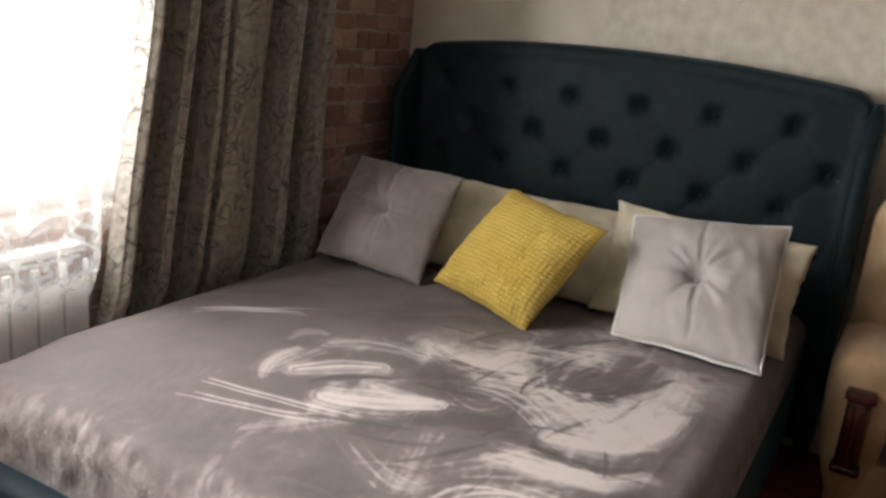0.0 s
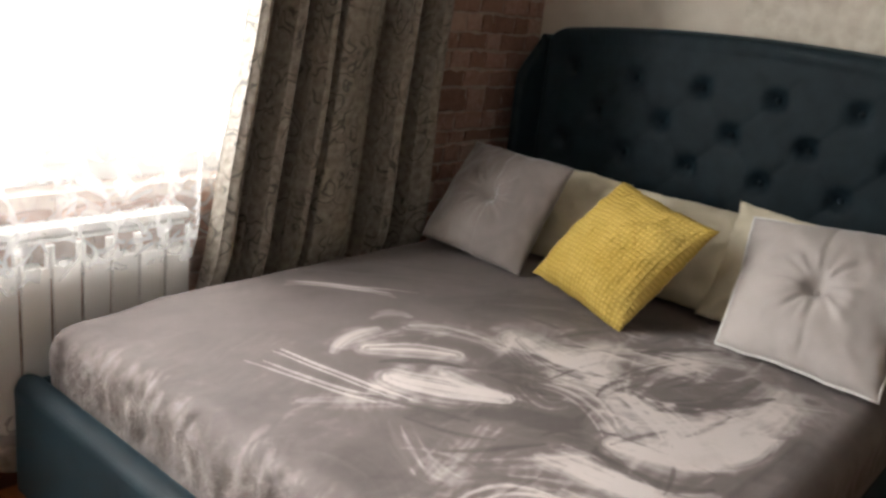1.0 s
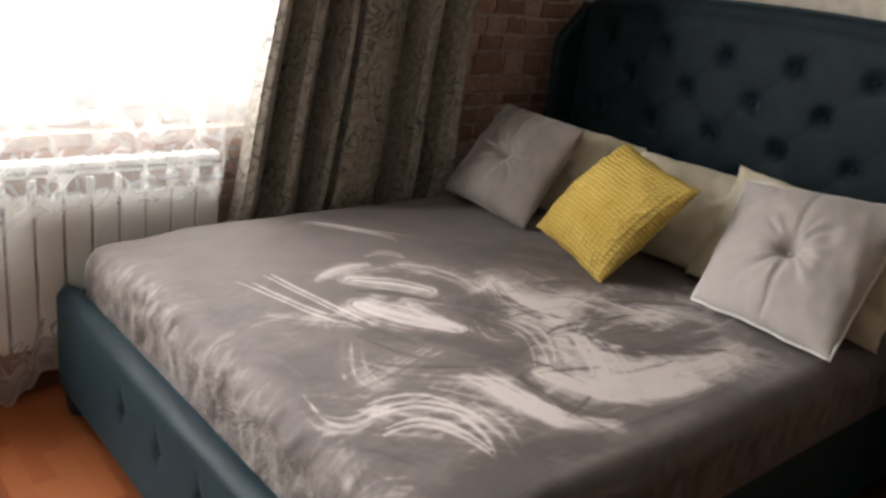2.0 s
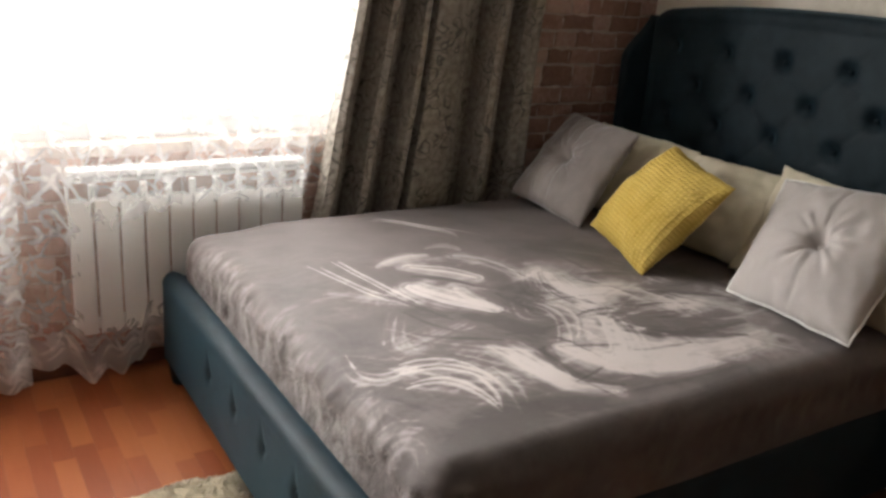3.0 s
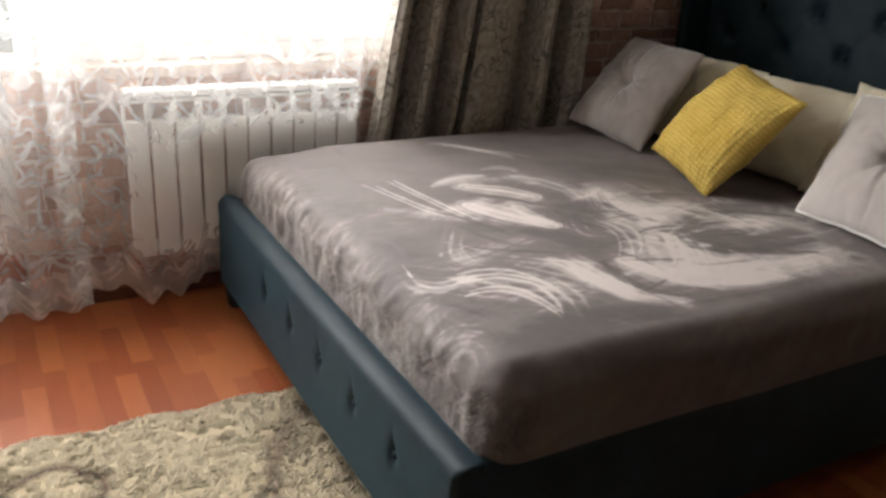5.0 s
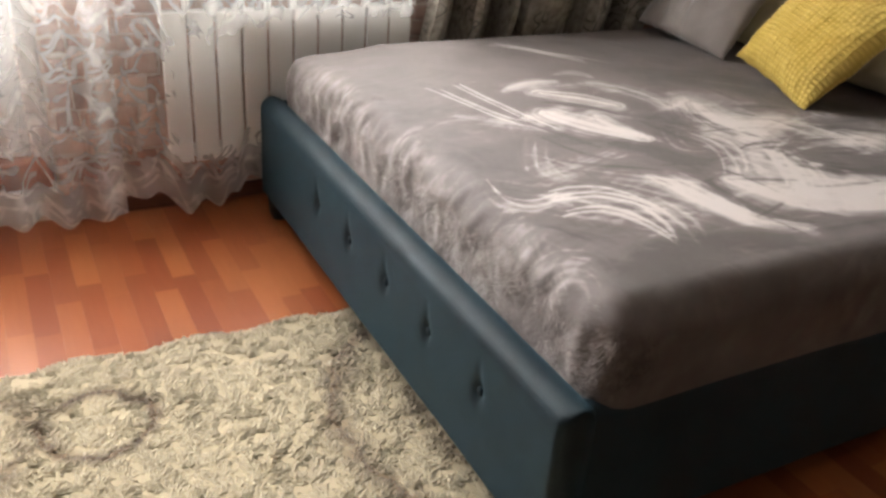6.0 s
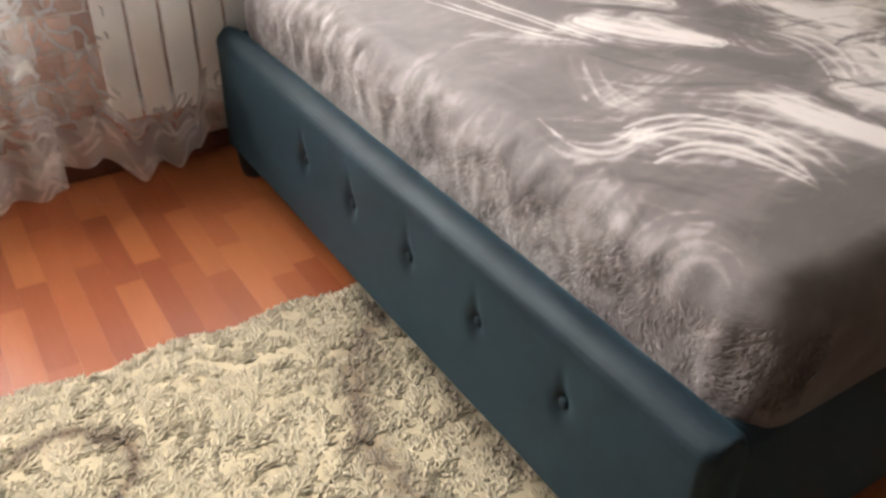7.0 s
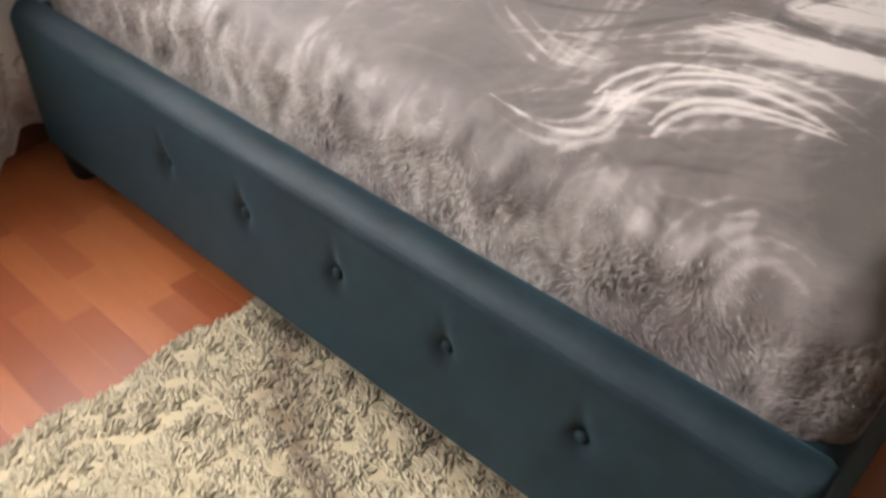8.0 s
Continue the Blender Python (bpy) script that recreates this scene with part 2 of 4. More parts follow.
M_laminate = piece_mat("orange cherry laminate", [(0.0, (0.225, 0.054, 0.019)), (0.5, (0.29, 0.080, 0.027)), (1.0, (0.365, 0.118, 0.040))], 0.30, 14, (6, 0.6, 1), 0.35, 0.03)
M_brick = piece_mat("reddish brown brick", [(0.0, (0.27, 0.145, 0.108)), (0.5, (0.39, 0.225, 0.172)), (1.0, (0.56, 0.38, 0.31))], 0.85, 40, (1, 1, 1), 1.1, 0.6)


def rug_mat():
    m, n, l, b = mat("cream shag pile", 0.95)
    geo = n.new("ShaderNodeNewGeometry")
    sep = n.new("ShaderNodeSeparateXYZ")
    l.new(geo.outputs["Position"], sep.inputs[0])
    x, y = sep.outputs[0], sep.outputs[1]
    wob = node(n, "ShaderNodeTexNoise", Scale=9.0, Detail=3.0)
    l.new(geo.outputs["Position"], wob.inputs["Vector"])
    w = calc(n, l, "MULTIPLY", calc(n, l, "SUBTRACT", wob.outputs[0], 0.5), 0.09)

    def ring(cx, cy, r, width):
        dx = calc(n, l, "SUBTRACT", x, cx)
        dy = calc(n, l, "SUBTRACT", y, cy)
        dist = calc(n, l, "SQRT", calc(n, l, "ADD", calc(n, l, "MULTIPLY", dx, dx), calc(n, l, "MULTIPLY", dy, dy)))
        off = calc(n, l, "ABSOLUTE", calc(n, l, "SUBTRACT", calc(n, l, "ADD", dist, w), r))
        return calc(n, l, "SUBTRACT", 1.0, calc(n, l, "DIVIDE", off, width), True)

    brown = ring(-2.93, -1.33, 0.115, 0.034)
    for cx, cy, r, width, amount in ((-1.94, -1.60, 0.49, 0.06, 0.85), (-1.94, -1.60, 0.31, 0.05, 0.5), (-3.10, -2.05, 0.45, 0.035, 0.8), (-3.27, -1.30, 0.20, 0.06, 0.7)):
        brown = calc(n, l, "MAXIMUM", brown, calc(n, l, "MULTIPLY", ring(cx, cy, r, width), amount))
    broken = node(n, "ShaderNodeTexNoise", Scale=26.0, Detail=2.0)
    l.new(geo.outputs["Position"], broken.inputs["Vector"])
    brown = calc(n, l, "MULTIPLY", brown, calc(n, l, "MULTIPLY", calc(n, l, "SUBTRACT", broken.outputs[0], 0.22), 4.0, True))
    tone = calc(n, l, "FRACT", calc(n, l, "MULTIPLY", geo.outputs["Random Per Island"], 7.3))
    r = ramp(n, l, tone, [(0.0, (0.57, 0.465, 0.295)), (0.5, (0.61, 0.505, 0.33)), (1.0, (0.65, 0.545, 0.365))])
    dark = ramp(n, l, tone, [(0.0, (0.12, 0.072, 0.04)), (1.0, (0.26, 0.175, 0.105))])
    l.new(mix(n, l, calc(n, l, "MULTIPLY", brown, 1.0), r.outputs[0], dark.outputs[0]), b.inputs["Base Color"])
    b.inputs["Sheen Weight"].default_value = 0.2
    pass_light = n.new("ShaderNodeBsdfTranslucent")
    l.new(b.inputs["Base Color"].links[0].from_socket, pass_light.inputs["Color"])
    blend = n.new("ShaderNodeMixShader")
    blend.inputs[0].default_value = 0.25
    l.new(b.outputs[0], blend.inputs[1])
    l.new(pass_light.outputs[0], blend.inputs[2])
    l.new(blend.outputs[0], n["Material Output"].inputs["Surface"])
    return m


M_rug = rug_mat()


# ---------------------------------------------------------------- mesh helpers
def obj(name, bm, material, smooth=True):
    me = bpy.data.meshes.new(name)
    bm.to_mesh(me)
    bm.free()
    me.materials.append(material)
    if smooth:
        me.polygons.foreach_set("use_smooth", [True] * len(me.polygons))
    return new(name, me)


def part(name, bm, material, parent, label="", smooth=True):
    o = obj(name, bm, material, smooth)
    o.parent = parent
    o.matrix_parent_inverse = parent.matrix_world.inverted()
    if label:
        tagged(o, label)
    return o


def empty(name, x, y, z):
    e = new(name)
    e.matrix_world = pose(x, y, z)
    e.empty_display_size = 0.1
    bpy.context.view_layer.update()
    return e


def add_box(bm, x0, x1, y0, y1, z0, z1, bevel=0.0, seg=2):
    r = bmesh.ops.create_cube(bm, size=1.0, matrix=Matrix.LocRotScale(((x0 + x1) / 2, (y0 + y1) / 2, (z0 + z1) / 2), None, (abs(x1 - x0), abs(y1 - y0), abs(z1 - z0))))
    if bevel:
        es = {e for v in r["verts"] for e in v.link_edges}
        bmesh.ops.bevel(bm, geom=list(es), offset=bevel, segments=seg, affect="EDGES", profile=0.5)
    return bm


def box(x0, x1, y0, y1, z0, z1, bevel=0.0, seg=2):
    return add_box(bmesh.new(), x0, x1, y0, y1, z0, z1, bevel, seg)


def grid_mesh(nu, nv, fn, uv=None, closed=False):
    """A sheet of nu by nv quads; fn(u, v) gives the place, uv(u, v) the texture place."""
    bm = bmesh.new()
    vs = [[bm.verts.new(fn(i / nu, j / nv)) for j in range(nv + 1)] for i in range(nu + 1)]
    layer = bm.loops.layers.uv.new("UVMap") if uv else None
    for i in range(nu):
        for j in range(nv):
            f = bm.faces.new((vs[i][j], vs[i + 1][j], vs[i + 1][j + 1], vs[i][j + 1]))
            if uv:
                for lp, (a, c) in zip(f.loops, ((i, j), (i + 1, j), (i + 1, j + 1), (i, j + 1))):
                    lp[layer].uv = uv(a / nu, c / nv)
    return bm


def tube(points, radius, seg=8):
    """A round cord along points."""
    bm = bmesh.new()
    pts = [Vector(p) for p in points]
    rings = []
    for i, p in enumerate(pts):
        t = (pts[min(i + 1, len(pts) - 1)] - pts[max(i - 1, 0)]).normalized()
        a = t.cross(Vector((0, 0, 1)))
        if a.length < 0.1:
            a = t.cross(Vector((0, 1, 0)))
        a.normalize()
        b = t.cross(a)
        rings.append([bm.verts.new(p + radius * (a * np.cos(k * 6.28319 / seg) + b * np.sin(k * 6.28319 / seg))) for k in range(seg)])
    for r0, r1 in zip(rings, rings[1:]):
        for k in range(seg):
            bm.faces.new((r0[k], r0[(k + 1) % seg], r1[(k + 1) % seg], r1[k]))
    return bm


def lathe(profile, x, y, seg=16):
    """A turned shape round an upright axis: profile of (radius, z)."""
    bm = bmesh.new()
    rings = [[bm.verts.new((x + r * np.cos(k * 6.28319 / seg), y + r * np.sin(k * 6.28319 / seg), z)) for k in range(seg)] for r, z in profile]
    for r0, r1 in zip(rings, rings[1:]):
        for k in range(seg):
            bm.faces.new((r0[k], r0[(k + 1) % seg], r1[(k + 1) % seg], r1[k]))
    bm.faces.new(rings[-1])
    bm.faces.new(rings[0][::-1])
    return bm


def smoothstep(a, b, x):
    t = min(1.0, max(0.0, (x - a) / (b - a)))
    return t * t * (3 - 2 * t)


def structure(name, bm, material, label, category, smooth=False):
    return tagged(obj(name, bm, material, smooth), label, category, kind="structure")


# ---------------------------------------------------------------- the room
floor = structure("floor", box(ROOM_X, HEAD_X, ROOM_Y, WIN_Y, -0.12, -0.006), M_skirt, "orange cherry laminate floor in short strips", "floor")
structure("ceiling", box(ROOM_X - 0.2, HEAD_X + 0.2, ROOM_Y - 0.2, WIN_Y + 0.3, CEIL, CEIL + 0.15), M_plaster, "plain white painted ceiling", "ceiling")
wall_head = structure("wall_east", box(HEAD_X, HEAD_X + 0.2, ROOM_Y, WIN_Y + 0.3, -0.1, CEIL), M_paper, "beige wallpapered wall behind the headboard", "wall")
# west and south walls stay out of view, dark to hold down the fill
structure("wall_west", box(ROOM_X - 0.2, ROOM_X, ROOM_Y, WIN_Y + 0.3, -0.1, CEIL), M_wall_dark, "unseen plain wall, dark brown to cut bounced light", "wall")
structure("wall_south", box(ROOM_X - 0.2, HEAD_X + 0.2, ROOM_Y - 0.2, ROOM_Y, -0.1, CEIL), M_wall_dark, "unseen plain wall, dark brown to cut bounced light", "wall")
part("wallpaper_panel", box(HEAD_X - 0.003, HEAD_X - 0.0005, ROOM_Y, -1.12, 0.0, CEIL), M_paper_b, wall_head, "embossed cream wallpaper strip", False)

bm = bmesh.new()
T = WIN_Y + 0.3
add_box(bm, ROOM_X, DOOR_L, WIN_Y, T, -0.1, CEIL)
add_box(bm, DOOR_L, DOOR_R, WIN_Y, T, -0.1, 0.0)
add_box(bm, DOOR_L, DOOR_R, WIN_Y, T, WIN_T, CEIL)
add_box(bm, DOOR_R, WIN_R, WIN_Y, T, -0.1, WIN_B)
add_box(bm, DOOR_R, WIN_R, WIN_Y, T, WIN_T, CEIL)
add_box(bm, WIN_R, HEAD_X, WIN_Y, T, -0.1, CEIL)
wall_window = structure("wall_north", bm, M_mortar, "window wall covered in brown brick-pattern cladding", "wall")

# window and balcony door
window = tagged(empty("window_1", WIN_L, WIN_Y, WIN_B), "white plastic window in full daylight", "window", kind="structure")


def frame_bars(x0, x1, z0, z1, y0, y1, w):
    b = bmesh.new()
    add_box(b, x0, x0 + w, y0, y1, z0, z1, 0.006)
    add_box(b, x1 - w, x1, y0, y1, z0, z1, 0.006)
    add_box(b, x0 + w, x1 - w, y0, y1, z0, z0 + w, 0.006)
    add_box(b, x0 + w, x1 - w, y0, y1, z1 - w, z1, 0.006)
    return b


part("window_frame", frame_bars(WIN_L + 0.03, WIN_R, WIN_B, WIN_T, -0.10, -0.04, 0.06), M_pvc, window)
mid = (WIN_L + WIN_R) / 2
for a, b2 in ((WIN_L + 0.09, mid), (mid, WIN_R - 0.06)):
    part("sash", frame_bars(a, b2, WIN_B + 0.06, WIN_T - 0.06, -0.11, -0.05, 0.055), M_pvc, window)
    g = part("pane", box(a + 0.055, b2 - 0.055, -0.082, -0.076, WIN_B + 0.115, WIN_T - 0.115), M_glass, window, smooth=False)
    g.visible_shadow = False

door = tagged(empty("door_1", DOOR_R, WIN_Y, 0.0), "white plastic balcony door with a glazed upper half", "door", kind="structure")
part("door_frame", frame_bars(DOOR_L, DOOR_R, 0.0, WIN_T, -0.16, -0.06, 0.055), M_pvc, door)
bm = frame_bars(DOOR_L + 0.06, DOOR_R - 0.06, 0.21, WIN_T - 0.06, -0.15, -0.08, 0.09)
add_box(bm, DOOR_L + 0.15, DOOR_R - 0.15, -0.15, -0.08, 0.78, 0.87, 0.006)
part("door_leaf", bm, M_pvc, door)
part("lower_panel", box(DOOR_L + 0.15, DOOR_R - 0.15, -0.13, -0.10, 0.30, 0.78), M_pvc, door)
g = part("pane", box(DOOR_L + 0.15, DOOR_R - 0.15, -0.118, -0.112, 0.87, WIN_T - 0.15), M_glass, door, smooth=False)
g.visible_shadow = False
part("threshold", box(DOOR_L + 0.055, DOOR_R - 0.005, WIN_Y - 0.005, -0.06, 0.115, 0.208, 0.01), M_laminate, door, "orange laminate threshold step")
part("threshold_trim", box(DOOR_L, DOOR_R, WIN_Y - 0.012, -0.06, 0.092, 0.113, 0.006), M_pvc, door, "white plastic threshold strip")

# the balcony seen under the glare
structure("balcony", box(ROOM_X, HEAD_X, 0.30, 0.40, -0.1, 0.80), M_balcony, "pinkish plaster balcony parapet outside", "parapet")
structure("ground", box(-60, 60, 0.5, 120, -3.2, -3.0), noise_mat("grass", (0.05, 0.08, 0.03), (0.08, 0.12, 0.04), 2), "green lawn outside far below the window", "ground")

sill = tagged(obj("window_sill", box(-2.53, -1.675, -0.272, WIN_Y + 0.002, 0.757, 0.785, 0.008, 3), M_pvc), "white plastic sill shelf above the radiator", "sill", kind="structure")
structure("baseboard", box(DOOR_R + 0.01, HEAD_X - 0.01, WIN_Y - 0.016, WIN_Y + 0.001, 0.0, 0.055, 0.005), M_skirt, "dark brown wooden skirting board", "baseboard")


# ---------------------------------------------------------------- radiator
def radiator():
    r = tagged(empty("radiator", -2.12, -0.25, 0.19), "white enamelled aluminium sectional radiator under the sill", "radiator")
    pitch = 0.0855
    for i in range(10):
        x0 = -2.545 + i * pitch
        b = bmesh.new()
        add_box(b, x0 + 0.0042, x0 + pitch - 0.0042, -0.302, -0.290, 0.19, 0.684, 0.004)
        add_box(b, x0 + pitch / 2 - 0.008, x0 + pitch / 2 + 0.008, -0.290, -0.232, 0.20, 0.675)
        add_box(b, x0 + 0.010, x0 + pitch - 0.010, -0.288, -0.230, 0.636, 0.678, 0.006)
        add_box(b, x0 + 0.002, x0 + pitch - 0.002, -0.280, -0.240, 0.196, 0.236, 0.008)
        # open grille above the fin, closed by a cap
        add_box(b, x0 + 0.0005, x0 + 0.012, -0.300, -0.284, 0.676, 0.742, 0.003)
        add_box(b, x0 + pitch - 0.012, x0 + pitch - 0.0005, -0.300, -0.284, 0.676, 0.742, 0.003)
        add_box(b, x0 + 0.0005, x0 + pitch - 0.0005, -0.266, -0.228, 0.738, 0.750, 0.004)
        part("section", b, M_enamel, r, smooth=False)
    part("pipe", tube([(-1.69, -0.26, 0.215), (-1.64, -0.26, 0.215), (-1.62, -0.25, 0.20), (-1.62, -0.245, 0.0)], 0.011), M_enamel, r)
    return r


radiator()


# ---------------------------------------------------------------- curtains
# pleats: rounded crests with deep narrow valleys between them
FOLDS = [(-1.515, .50), (-1.507, .90), (-1.480, 1.0), (-1.445, .75), (-1.405, .25), (-1.385, .0), (-1.368, .35), (-1.358, .90), (-1.338, 1.0), (-1.315, .80), (-1.280, .40), (-1.245, .05), (-1.228, .0),
         (-1.222, .50), (-1.212, .90), (-1.195, .92), (-1.180, .50), (-1.176, .0), (-1.164, .0), (-1.156, .85), (-1.100, .95), (-1.030, .92), (-0.985, .80), (-0.950, .45), (-0.905, .10), (-0.872, .0),
         (-0.864, .50), (-0.855, .90), (-0.835, 1.0), (-0.805, .85), (-0.770, .40), (-0.735, .0), (-0.715, .0), (-0.705, .70), (-0.690, .95), (-0.655, 1.0), (-0.615, .60)]
FOLD_LEN = [0.0]
for (fx0, fy0), (fx1, fy1) in zip(FOLDS, FOLDS[1:]):
    FOLD_LEN.append(FOLD_LEN[-1] + float(np.hypot(fx1 - fx0, 0.2 * (fy1 - fy0))))


def fold_uv(u, v):
    k = u * (len(FOLDS) - 1)
    i = min(int(k), len(FOLDS) - 2)
    return FOLD_LEN[i] + (FOLD_LEN[i + 1] - FOLD_LEN[i]) * (k - i), v * 2.58


def fold_at(u):
    s = u * (len(FOLDS) - 1)
    i = min(int(s), len(FOLDS) - 2)
    f = s - i
    f2 = f * f * (3 - 2 * f)
    (x0, y0), (x1, y1) = FOLDS[i], FOLDS[i + 1]
    return x0 + (x1 - x0) * f, y0 + (y1 - y0) * f2


def dark_curtain():
    def place(u, v):
        x, y = fold_at(u)
        z = 0.03 + v * (CEIL - 0.031)
        spread = (1.36 - z) / 0.76
        x += -0.125 * spread * (1 - u) ** 0.8 - 0.03 * spread * u + 0.006 * noise.noise((x * 6, z * 2.2, 3.1))
        deep = 0.100 + 0.066 * smoothstep(0.40, 0.64, z)
        y = -0.212 - deep * y * (0.9 + 0.1 * noise.noise((x * 4, z * 1.5, 0.0)))
        return (x, y, z)

    c = tagged(obj("curtain", grid_mesh(360, 60, place, fold_uv), M_damask), "heavy taupe damask curtain with dark scroll pattern hanging in folds", "curtain")
    s = c.modifiers.new("thick", "SOLIDIFY")
    s.thickness = 0.003
    return c


dark_curtain()


def sheer_panel(x0, x1, y0, amp, waves, hem, seed, drapes=(), wall_side=None):
    """Hangs from the ceiling in shallow waves; drapes: (x, width, drop, forward) of the pleats that hang lowest."""
    def place(u, v):
        x = x0 + (x1 - x0) * u
        zb = hem - 0.016 * abs(np.sin(u * (x1 - x0) * 30.0 + seed)) + 0.03 * noise.noise((x * 6, seed, 0))
        out = 0.0
        for px, pw, drop, forward in drapes:
            g = np.exp(-((x - px) / pw) ** 2)
            zb -= drop * g
            out += forward * g * (1 - 0.5 * v)
        z = zb + (CEIL - 0.001 - zb) * v
        y = y0 - out + amp * np.sin(u * waves * 6.283 + seed + 0.8 * noise.noise((x * 3, z * 0.8, seed))) + amp * 0.5 * noise.noise((x * 9, z * 1.5, seed + 5))
        if wall_side:
            # pressed back against the radiator behind the bed
            back = smoothstep(wall_side - 0.10, wall_side, x) * (1 - smoothstep(0.56, 0.80, z))
            y += (-0.322 - y) * back
            y += (-0.226 - y) * smoothstep(-1.73, -1.61, x)
        return (x, y, z)

    o = tagged(obj("sheer_curtain", grid_mesh(260, 90, place, lambda u, v: (u * (x1 - x0) * 1.35 + seed, v * 2.4)), M_sheer), "white sheer lace curtain with leaf embroidery and scalloped hem", "curtain", group="sheer curtains at the window")
    return o


sheer_panel(-3.75, -2.702, -0.420, 0.018, 8, 0.110, 1.0, drapes=((-2.867, 0.05, 0.03, 0.012), (-3.0, 0.03, 0.01, 0.01)))
sheer_panel(-2.780, -1.49, -0.385, 0.014, 10, 0.140, 4.0, drapes=((-2.505, 0.048, 0.070, 0.030), (-2.412, 0.036, 0.064, 0.026), (-2.335, 0.03, 0.025, 0.012)), wall_side=-2.27)


# ---------------------------------------------------------------- bed
BX, BY0, BY1 = -2.255, -2.115, -0.350     # foot face, near and far flanks
BC = (BY0 + BY1) / 2
BUTTON_Z = 0.272
BUTTONS = [-0.905 - 0.2335 * i for i in range(5)]


def footboard_bm():
    """Padded board: rounded top and ends, with small pulled dents round the buttons."""
    w, d, z0, z1 = BY1 - BY0, 0.084, 0.085, 0.414
    prof = []
    for i in range(9):
        prof.append((0.0, z0 + (z1 - 0.04 - z0) * i / 8))
    for k in range(1, 13):
        a = k / 12 * 3.14159
        prof.append((d / 2 - d / 2 * np.cos(a), z1 - 0.04 + 0.04 * np.sin(a) ** 0.8))
    for i in range(1, 5):
        prof.append((d, z1 - 0.04 - (z1 - 0.04 - z0) * i / 4))

    def fine(u):
        s = u * (len(prof) - 1)
        i = min(int(s), len(prof) - 2)
        f = s - i
        return prof[i][0] + (prof[i + 1][0] - prof[i][0]) * f, prof[i][1] + (prof[i + 1][1] - prof[i][1]) * f

    def place(u, v):
        px, z = fine(v)
        q = min(1.0, max(0.0, (u * 260 - 1) / 258))
        y = BY1 - w * q
        end = min(q, 1 - q) * w
        round_end = 0.012 * (1 - smoothstep(0, 0.016, end))
        if u in (0.0, 1.0):
            round_end = d / 2
        x = BX + px
        cx = BX + d / 2
        x = cx + (x - cx) * (1 - round_end / (d / 2))
        if px == 0.0:
            for by in BUTTONS:
                r = np.hypot(y - by, (z - BUTTON_Z) * 0.8)
                x += 0.011 * np.exp(-(r / 0.019) ** 2)
                x += 0.005 * np.exp(-((y - by) / 0.009) ** 2) * np.exp(-((z - BUTTON_Z - 0.025) / 0.038) ** 2)
            x += 0.0025 * noise.noise((y * 4, z * 6, 1))
        return (x, y, z)

    return grid_mesh(260, 100, place)


def rail_bm(y_out, inward):
    """Padded side rail with a rounded top."""
    d, z0, z1 = 0.06, 0.085, 0.405
    prof = [(0, z0), (0, 0.2), (0, z1 - 0.03)]
    prof += [(d / 2 - d / 2 * np.cos(k / 6 * 3.14159), z1 - 0.03 + 0.03 * np.sin(k / 6 * 3.14159)) for k in range(1, 7)]
    prof += [(d, z0)]
    n = len(prof) - 1

    def place(u, v):
        p = prof[round(v * n)]
        x = BX + 0.030 + (0.03 - BX - 0.030) * u
        return (x, y_out + inward * (p[0] + 0.001) + 0.002 * noise.noise((x * 4, p[1] * 6, 2)), p[1])

    return grid_mesh(60, n, place)


HB_Y0, HB_Y1 = -2.19, -0.335
TUFTS = [(z, -1.357 - 0.2885 * k - off) for z, off, ks in ((1.255, 0.0, range(-3, 3)), (1.102, 0.1435, range(-4, 3)), (0.952, 0.0, range(-3, 3)), (0.80, 0.1435, range(-4, 3))) for k in ks]


def headboard_top(y):
    s = (y - (HB_Y0 + HB_Y1) / 2) / ((HB_Y1 - HB_Y0) / 2)
    e = max(0.0, abs(s) - 0.90) / 0.10
    return 1.462 - 0.062 * abs(s) ** 2.2 - 0.10 * (1 - max(0.0, 1 - e * e) ** 0.5)


def headboard_bm():
    front, back = -0.005, 0.120

    def place(u, v):
        y = HB_Y1 + (HB_Y0 - HB_Y1) * u
        top = headboard_top(y)
        if v < 0.8:
            z = 0.10 + (top - 0.02 - 0.10) * (v / 0.8)
            x = front
        elif v < 0.9:
            a = (v - 0.8) / 0.1 * 3.14159
            z = top - 0.02 + 0.02 * np.sin(a)
            x = front + (back - front) * (0.5 - 0.5 * np.cos(a))
        else:
            z = top - 0.02 - (top - 0.12) * (v - 0.9) / 0.1
            x = back
        end = min(u, 1 - u) * (HB_Y1 - HB_Y0)
        mid_x = (front + back) / 2
        x = mid_x + (x - mid_x) * (1 - 0.55 * (1 - smoothstep(0, 0.035, end)))
        if v < 0.8:
            e = min(end, top - z)
            edge = smoothstep(0.05, 0.11, e)
            x -= 0.006 * smoothstep(0.0, 0.03, e) * (1 - smoothstep(0.045, 0.075, e))
            for tz, ty in TUFTS:
                dy, dz = abs(y - ty), z - tz
                if dy < 0.16 and abs(dz) < 0.17:
                    r = np.hypot(dy, dz)
                    x += edge * 0.034 * np.exp(-(r / 0.034) ** 2)
                    for sgn in (-1, 1):
                        along = (dy * 0.1435 + sgn * dz * 0.152) / 0.209
                        across = abs(dy * 0.152 - sgn * dz * 0.1435) / 0.209
                        if 0 < along < 0.11:
                            x += edge * 0.002 * np.exp(-(across / 0.010) ** 2)
        return (x, y, z)

    return grid_mesh(230, 190, place)


